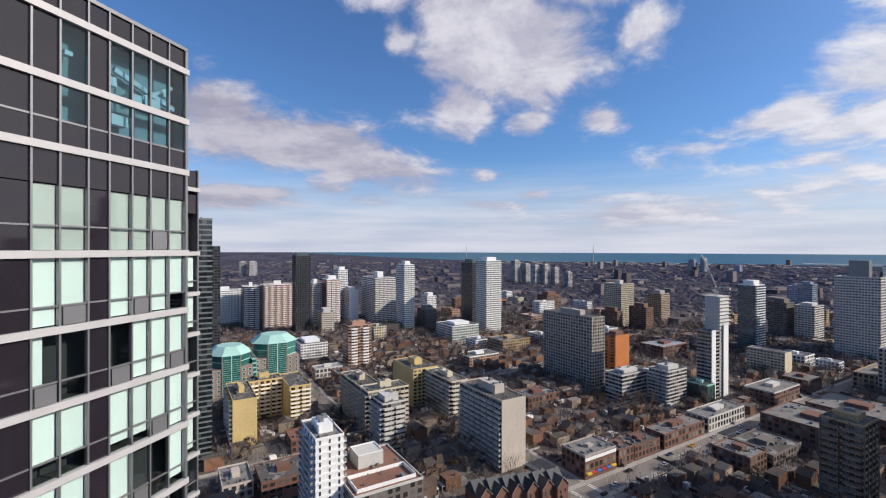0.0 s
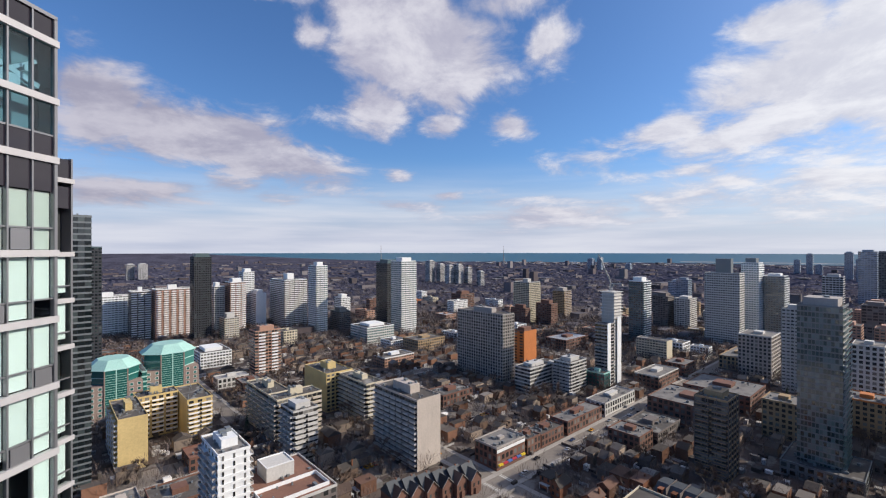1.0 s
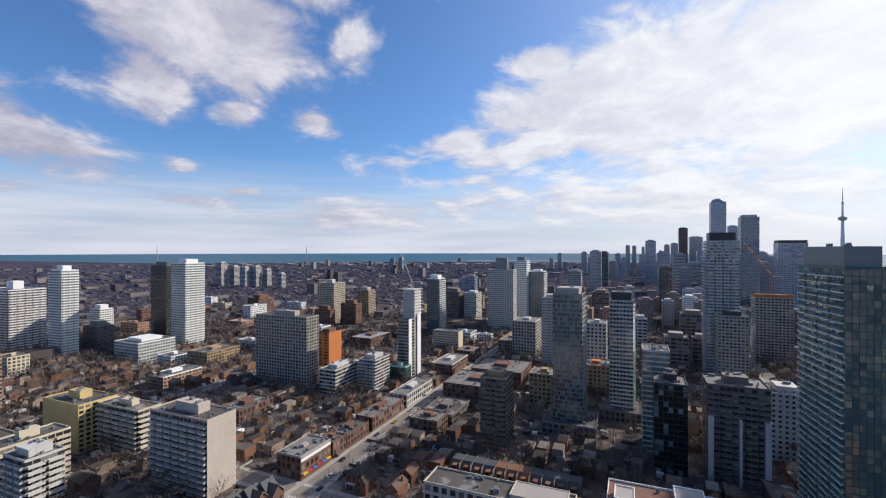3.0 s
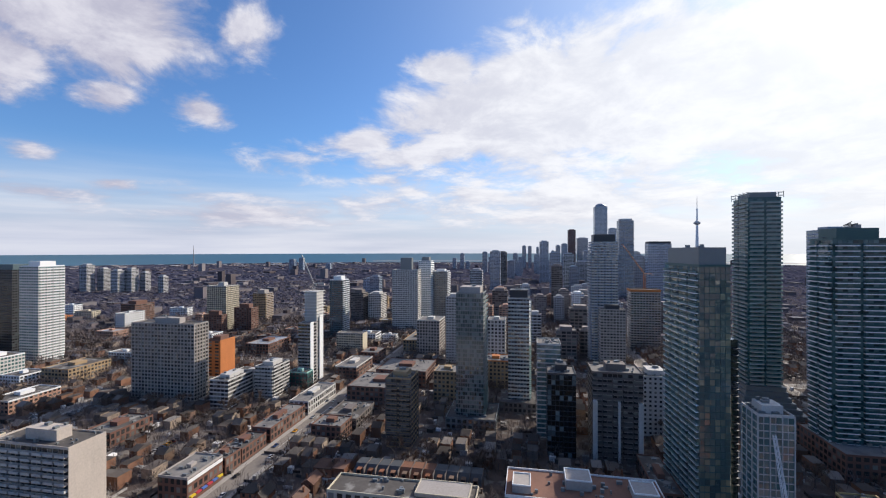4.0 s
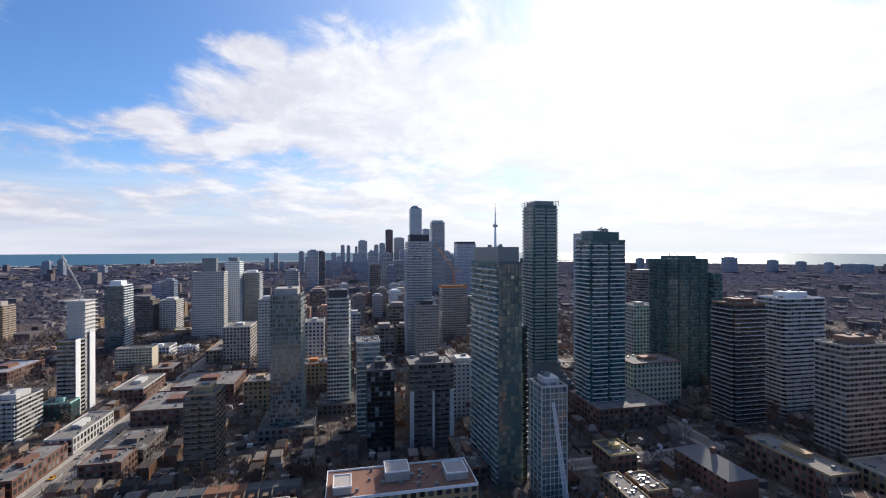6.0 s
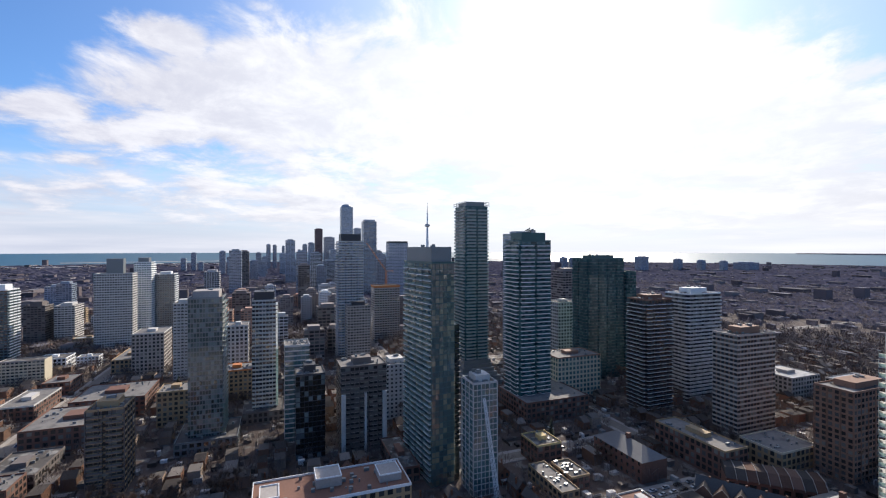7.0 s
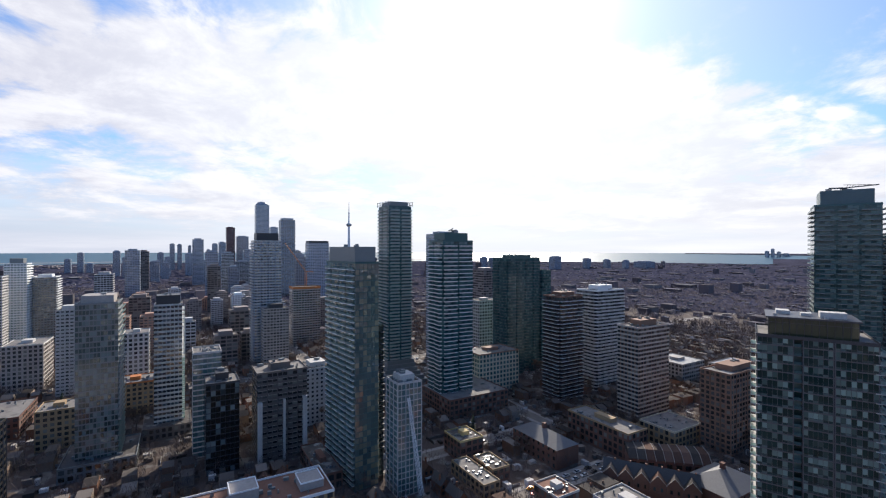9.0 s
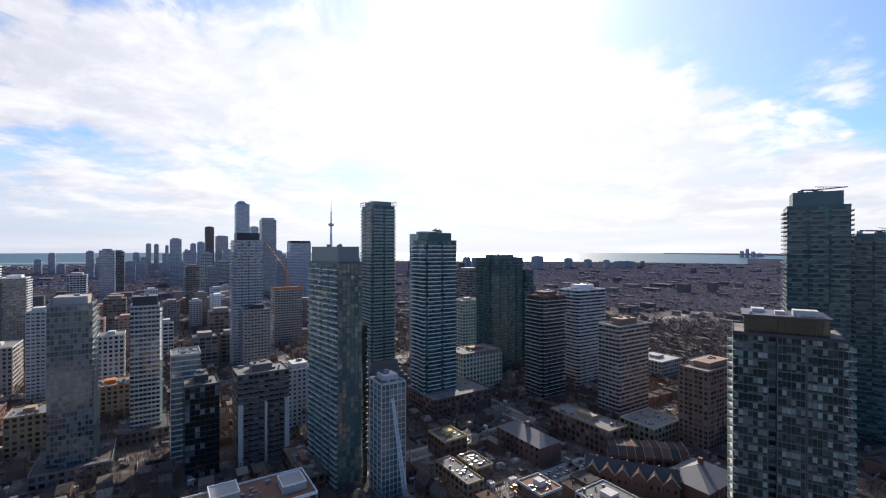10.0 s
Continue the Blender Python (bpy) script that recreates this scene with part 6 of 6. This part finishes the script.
for i in range(6):
    gabled_house(124 + i * 7.6, 172 - i * 2.2)
for i in range(6):
    gabled_house(156 - i * 6.1, -190 - i * 4.1, -146.0)
FOOTPRINTS.append((116, 163, -220, -184))
FOOTPRINTS.append((118, 168, 150, 182))
RUST = material("rust_shingle_roof", (0.20, 0.10, 0.065), 0.9, vary=0.35, grain=1.5, shine=0.2)
for i in range(11):
    rusty = 4 <= i <= 6
    row = thing("town_house", "old brick town house with rust shingled roof" if rusty else "old brick town house with blue-grey slate roof", "house", (225, 89 - i * 6.1, 0), group="row of old town houses")
    part("wall", Geo().box(-6, 6, -2.95, 2.95, -1, 6), HOUSE_BRICK, row)
    g = Geo()
    g.v = [(-6.5, -2.9, 5.6), (6.4, -2.9, 5.6), (6.4, 2.9, 5.6), (-6.5, 2.9, 5.6), (-1.5, -2.9, 9.2), (6.4, -2.9, 8.6), (6.4, 2.9, 8.6), (-1.5, 2.9, 9.2)]
    g.f = [(3, 2, 1, 0), (0, 1, 5, 4), (2, 3, 7, 6), (3, 0, 4, 7), (1, 2, 6, 5), (4, 5, 6, 7)]
    part("roof", g, RUST if rusty else BLUE_SLATE, row)
    part("party_wall", Geo().box(-6.6, 6.5, -3.08, -2.92, 4.5, 9.4), CONCRETE_DARK, row)
    part("dormer", Geo().box(-6.2, -3.0, -1.2, 1.2, 5.8, 8.0), HOUSE_BRICK, row)
    part("window", Geo().box(-6.26, -6.18, -0.8, 0.8, 6.2, 7.6), GLASS_DARK, row)
FOOTPRINTS.append((217, 233, 22, 94))

MOULDS = [house_mould(5.6, 9.5, 6.0, 2.8), house_mould(6.4, 10, 6.2, 2.2), house_mould(5.2, 11, 5.8, 3.0), house_mould(7, 9, 6.0, 0.3, True), house_mould(10, 11, 7.5, 0.3, True)]
TREES = [bare_tree_mould(3, 13, 0.9), bare_tree_mould(8, 10, 1.0), bare_tree_mould(12, 15, 0.75), bare_tree_mould(21, 8, 1.1)]
CONIFERS = [conifer_mould(4, 11)]
rnd = random.Random(11)
rooftops, far_walls, port_sheds, street_walls, street_roofs = Geo(), Geo(), Geo(), Geo(), Geo()
placed, plots = 0, []
gx = 14.5
for i in range(-2, 66):
    for j in range(-84, 104):
        x, y = 20 + i * gx + rnd.uniform(-1.2, 1.2), j * 8.4 + rnd.uniform(-0.9, 0.9)
        if seen(x, y) and math.hypot(x, y) < 760 and not blocked(x, y, 7.0) and rnd.random() < 0.42:
            plots.append((math.hypot(x, y), x, y))
plots.sort()


def small_house(gw, gr, x, y, w, d, h, ridge):
    """One far house: walls in one mesh, gabled or flat roof in the other."""
    gw.box(x - w / 2, x + w / 2, y - d / 2, y + d / 2, -0.5, h)
    k = len(gr.v)
    gr.v += [(x - w / 2 - 0.3, y - d / 2, h), (x + w / 2 + 0.3, y - d / 2, h), (x + w / 2 + 0.3, y + d / 2, h), (x - w / 2 - 0.3, y + d / 2, h), (x, y - d / 2, h + ridge), (x, y + d / 2, h + ridge)]
    gr.f += [(k, k + 4, k + 5, k + 3), (k + 1, k + 2, k + 5, k + 4), (k, k + 1, k + 4), (k + 2, k + 3, k + 5)]


for dist, x, y in plots:
    kind = rnd.choice((0, 0, 1, 1, 2, 2, 3, 4))
    turn = rnd.choice((90, 270)) + rnd.uniform(-2, 2)
    if placed < 150:
        copy_thing(MOULDS[kind], pose(x, y, 0, 0, 0, turn))
        placed += 1
    else:
        w, d = rnd.uniform(7.5, 11), rnd.uniform(5, 7)
        small_house(street_walls, street_roofs, x, y, w, d, rnd.uniform(4.8, 7), rnd.choice((0.15, 0.3, 2.0, 2.8)))
for m in MOULDS:
    for o in (m, *m.children_recursive):
        bpy.data.objects.remove(o)

# the winter canopy that hides the far streets: a low uneven sheet of crowns
crowns = Geo()
canopy_rng = random.Random(77)
RADII, r = [], 1000.0
while r < 4185:
    RADII.append(r)
    r += 8 + r * 0.0045
ARC = 760
for k, r in enumerate(RADII):
    for i in range(ARC + 1):
        p = heading(-16 + 187 * (i + (k % 2) * 0.5) / ARC) * (r + canopy_rng.uniform(-3, 3))
        crowns.v.append((p.x, p.y, canopy_rng.uniform(0.5, 3.5 + min(5.0, r / 420)) if k else -1.0))
for k in range(len(RADII) - 1):
    for i in range(ARC):
        n = k * (ARC + 1) + i
        crowns.f.append((n + 1, n, n + ARC + 1, n + ARC + 2))
tagged(new("far_canopy", crowns.mesh("far_canopy", WOODS)), "brown leafless canopy over the far suburbs, tinted purple for haze", "trees", kind="stuff")

# the city beyond, out to the lake
for k in range(8500):
    r = 640 + 3450 * rnd.random() ** 1.25
    az = rnd.uniform(-16, 171)
    p = heading(az) * r
    x, y = round(p.x / 17) * 17 + rnd.uniform(-3, 3), round(p.y / 11) * 11 + rnd.uniform(-2, 2)
    if blocked(x, y, 7):
        continue
    s = 1 + r / 6000
    q = rnd.random()
    if q < 0.90:
        small_house(far_walls, rooftops, x, y, rnd.uniform(7, 11) * s, rnd.uniform(5, 9) * s, rnd.uniform(4, 7.5), rnd.choice((0.1, 0.2, 1.4, 2.0)))
    elif r > 1300 and q < 0.97:
        small_house(far_walls, rooftops, x, y, rnd.uniform(18, 60), rnd.uniform(14, 40), rnd.uniform(8, 15), 0.1)
    elif q < 0.988 or r < 900:
        small_house(far_walls, rooftops, x, y, rnd.uniform(12, 26) * s, rnd.uniform(10, 20) * s, rnd.uniform(6, 14), 0.1)
    else:
        small_house(far_walls, rooftops, x, y, rnd.uniform(16, 26), rnd.uniform(16, 26), rnd.uniform(20, 48 if 30 < az < 140 else 30), 0.1)
for k in range(150):  # pale sheds and silos of the port
    p = heading(rnd.uniform(38, 104)) * rnd.uniform(3500, 4170)
    small_house(far_walls, port_sheds, p.x, p.y, rnd.uniform(20, 70), rnd.uniform(20, 60), rnd.uniform(6, 12), 0.4)
# unseen houses added behind the camera, only to show in reflections
for k in range(1500):
    p = heading(rnd.uniform(171, 344)) * rnd.uniform(160, 1500)
    small_house(far_walls, rooftops, p.x, p.y, rnd.uniform(8, 20), rnd.uniform(8, 16), rnd.uniform(5, 14), 0.2)
# far roofs and walls: mixed tones, greyed and blued in colour for haze
FAR_ROOFS = material("hazed_mixed_far_roofs", (0.10, 0.090, 0.098), 0.95, vary=0.2, per_island=0.35, second=(0.155, 0.150, 0.162), bump=0.0, shine=0.05)
FAR_WALLS = material("hazed_mixed_far_walls", (0.13, 0.105, 0.108), 0.9, vary=0.2, per_island=0.35, second=(0.20, 0.18, 0.18), bump=0.0, shine=0.2)
STREET_ROOFS = material("mixed_house_roofs", (0.088, 0.074, 0.066), 0.95, vary=0.25, per_island=0.45, second=(0.165, 0.145, 0.13), bump=0.0, shine=0.15)
STREET_WALLS = material("mixed_house_walls", (0.20, 0.105, 0.068), 0.9, vary=0.25, per_island=0.4, second=(0.29, 0.23, 0.18), bump=0.0, shine=0.15)
city = thing("far_city", "dense low houses and blocks of the far city", "city", kind="stuff")
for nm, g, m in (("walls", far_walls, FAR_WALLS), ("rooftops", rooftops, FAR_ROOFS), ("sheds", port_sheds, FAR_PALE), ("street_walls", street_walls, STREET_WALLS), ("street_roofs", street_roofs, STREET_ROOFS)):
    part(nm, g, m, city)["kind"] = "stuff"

count = 0
for k in range(6000):
    r = 150 + 330 * rnd.random() ** 0.8
    p = heading(rnd.uniform(-12, 168)) * r
    if blocked(p.x, p.y, 3.0) or count >= 270:
        continue
    mould = CONIFERS[0] if rnd.random() < 0.06 else rnd.choice(TREES)
    s = rnd.uniform(0.85, 1.35)
    t = copy_thing(mould, pose(p.x, p.y, 0, 0, 0, rnd.uniform(0, 360)))
    t.scale = (s, s, s * rnd.uniform(0.9, 1.1))
    count += 1
big = copy_thing(TREES[2], pose(286, 195, 0))
big.scale = (1.7, 1.7, 1.7)
for m in TREES + CONIFERS:
    for o in (m, *m.children_recursive):
        bpy.data.objects.remove(o)

# far bare trees: sprays of twigs over short trunks
scrub_twigs, woods = Geo(), Geo()
for k in range(21000):
    r = 150 + 670 * rnd.random() ** 0.85
    p = heading(rnd.uniform(-16, 171)) * r
    if r > 820 or blocked(p.x, p.y, 2.5):
        continue
    scrub = r < 480
    h = rnd.uniform(3.5, 12.0) if scrub else rnd.uniform(7, 12) * (1 + r / 9000)
    fat = 0.085 if scrub else 0.12 + (r - 480) / 1300
    for _ in range(26 if scrub else 22):
        a, lean = rnd.uniform(0, 6.283), rnd.uniform(0.15, 0.55)
        n = len(scrub_twigs.v)
        bx, by, bz = p.x + rnd.uniform(-1, 1) * h * 0.2, p.y + rnd.uniform(-1, 1) * h * 0.2, h * rnd.uniform(0.0, 0.5)
        tx, ty, tz = bx + math.cos(a) * h * lean, by + math.sin(a) * h * lean, bz + h * rnd.uniform(0.3, 0.6)
        c, s = math.cos(a + 1.57) * fat, math.sin(a + 1.57) * fat
        scrub_twigs.v += [(bx, by, bz), (tx - c, ty - s, tz), (tx + c, ty + s, tz)]
        scrub_twigs.f.append((n, n + 1, n + 2))
for k in range(19000):  # farther off, coarser sprays of limbs
    r = 620 + 1150 * rnd.random() ** 0.85
    p = heading(rnd.uniform(-16, 171)) * r
    if r < 1300 and blocked(p.x, p.y, 5):
        continue
    h, fat = rnd.uniform(7, 12.5), 0.16 + r / 5200
    for _ in range(15):
        n, a, lean = len(woods.v), rnd.uniform(0, 6.283), rnd.uniform(0.12, 0.62)
        bx, by, bz = p.x + rnd.uniform(-1, 1) * h * 0.28, p.y + rnd.uniform(-1, 1) * h * 0.28, h * rnd.uniform(0.1, 0.55)
        c, q = math.cos(a + 1.57) * fat, math.sin(a + 1.57) * fat
        tx, ty, tz = bx + math.cos(a) * h * lean, by + math.sin(a) * h * lean, bz + h * rnd.uniform(0.25, 0.5)
        woods.v += [(bx, by, bz), (tx - c, ty - q, tz), (tx + c, ty + q, tz)]
        woods.f.append((n, n + 1, n + 2))
# twig grey-brown with the purple of distant haze mixed into the base colour
FAR_TWIGS = material("hazed_far_bare_twigs", (0.150, 0.133, 0.148), 0.95, vary=0.35, coarse=0.01, per_island=0.3, bump=0.0)
# bare crowns let part of the light through
leafless = FAR_TWIGS.node_tree
surface = leafless.nodes["Principled BSDF"]
shine_through = leafless.nodes.new("ShaderNodeBsdfTranslucent")
leafless.links.new(surface.inputs["Base Color"].links[0].from_socket, shine_through.inputs["Color"])
blend = leafless.nodes.new("ShaderNodeMixShader")
blend.inputs[0].default_value = 0.42
leafless.links.new(surface.outputs[0], blend.inputs[1])
leafless.links.new(shine_through.outputs[0], blend.inputs[2])
leafless.links.new(blend.outputs[0], leafless.nodes["Material Output"].inputs["Surface"])
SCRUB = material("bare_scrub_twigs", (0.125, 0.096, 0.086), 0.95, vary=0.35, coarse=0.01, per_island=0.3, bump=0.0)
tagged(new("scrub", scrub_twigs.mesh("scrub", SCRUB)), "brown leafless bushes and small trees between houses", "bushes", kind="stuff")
tagged(new("far_trees", woods.mesh("far_trees", FAR_TWIGS)), "brown leafless trees between far houses, tinted purple for haze", "trees", kind="stuff")

# sheds, fences, bins and vans in yards and lanes, too small to count
clutter = Geo()
for k in range(9000):
    p = heading(rnd.uniform(-14, 170)) * (150 + 600 * rnd.random() ** 0.75)
    if blocked(p.x, p.y, 1.5):
        continue
    q = rnd.random()
    w, d, h = (rnd.uniform(1.6, 4.5), rnd.uniform(1.6, 4.5), rnd.uniform(1.2, 3.0)) if q < 0.6 else (rnd.uniform(4, 12), 0.15, rnd.uniform(1.0, 1.8))
    if rnd.random() < 0.5:
        w, d = d, w
    clutter.box(p.x, p.x + w, p.y, p.y + d, -0.2, h)
YARD = material("mixed_yard_clutter", (0.10, 0.085, 0.075), 0.8, vary=0.2, per_island=0.8, second=(0.50, 0.48, 0.46), bump=0.0)
tagged(new("yard_clutter", clutter.mesh("yard_clutter", YARD)), "sheds, fences and parked things in back yards", "clutter", kind="stuff")

# ---------------------------------------------------------------- cars
CAR_PAINTS = [material("car_paint_" + n, c, 0.25, 0.2, vary=0.05, bump=0.0) for n, c in
              (("white", (0.70, 0.70, 0.70)), ("black", (0.02, 0.02, 0.022)), ("silver", (0.35, 0.36, 0.37)), ("red", (0.30, 0.03, 0.03)), ("yellow", (0.70, 0.33, 0.02)), ("blue", (0.04, 0.08, 0.2)))]
CAR_GLASS = material("car_glass", (0.015, 0.017, 0.02), 0.08, vary=0.05, bump=0.0)
TYRE = material("black_tyre", (0.02, 0.02, 0.02), 0.9)


def car_mould(paint, label, length=4.5, height=1.45):
    top = thing("car", label, "car", (0, 0, -200), group="cars")
    a = length / 2
    body = Geo()
    prof = [(-a, 0.35), (-a, 0.85), (-a + 0.9, 0.95), (a - 0.7, 0.95), (a, 0.75), (a, 0.35)]
    n = len(prof)
    body.v = [(x, -0.88, z) for x, z in prof] + [(x, 0.88, z) for x, z in prof]
    body.f = [tuple(range(n)), tuple(reversed(range(n, 2 * n)))] + [(i, i + n, (i + 1) % n + n, (i + 1) % n) for i in range(n)]
    part("body", body, paint, top)
    cab = Geo()
    cab.v = [(-a + 0.7, -0.8, 0.93), (a - 1.0, -0.8, 0.93), (a - 1.0, 0.8, 0.93), (-a + 0.7, 0.8, 0.93), (-a + 1.2, -0.65, height), (a - 1.8, -0.65, height), (a - 1.8, 0.65, height), (-a + 1.2, 0.65, height)]
    cab.f = [(3, 2, 1, 0), (0, 1, 5, 4), (1, 2, 6, 5), (2, 3, 7, 6), (3, 0, 4, 7), (4, 5, 6, 7)]
    part("cabin", cab, CAR_GLASS, top)
    part("car_roof", Geo().box(-a + 1.2, a - 1.8, -0.62, 0.62, height, height + 0.05), paint, top)
    for x in (-a + 0.8, a - 0.9):
        for y in (-0.8, 0.8):
            g = Geo()
            g.v = [(x + 0.32 * math.cos(q), y + s * 0.1, 0.32 + 0.32 * math.sin(q)) for s in (-1, 1) for q in (0.785 * i for i in range(8))]
            g.f = [tuple(range(8)), tuple(range(15, 7, -1))] + [(i, (i + 1) % 8, 8 + (i + 1) % 8, 8 + i) for i in range(8)]
            part("wheel", g, TYRE, top)
    return top


cars = [car_mould(p, n + " car on the street") for p, n in zip(CAR_PAINTS, ("white", "black", "silver grey", "dark red", "yellow", "dark blue"))]
spots = [(238, 151, 0), (252, 156.5, 180), (262, 151, 0), (275, 156.4, 180), (288, 151.2, 0), (300, 156.4, 180), (318, 151, 0), (214, 156.5, 180), (196, 151, 0), (335, 156.4, 180), (350, 151, 0),
         (370, 156.4, 180), (176, 200, 90), (180, 120, 270)]
spots += [(168.3, -205 + i * 7.1, 90) for i in range(9)] + [(172.7, -208 + i * 8.3, 270) for i in range(8)] + [(229.4, -196 + i * 11.7, 90) for i in range(6)]
spots += [(132 + i * 2.8, 214, 90) for i in range(6)] + [(228 + i * 2.9, 224, 90) for i in range(9)] + [(22 + i * 2.9, 222, 90) for i in range(6)]
for i, (x, y, a) in enumerate(spots):
    z = 0.05 if 37 <= i else 0.06
    copy_thing(cars[(i * 5 + i // 3) % 6], pose(x, y, z, 0, 0, a))
for m in cars:
    for o in (m, *m.children_recursive):
        bpy.data.objects.remove(o)
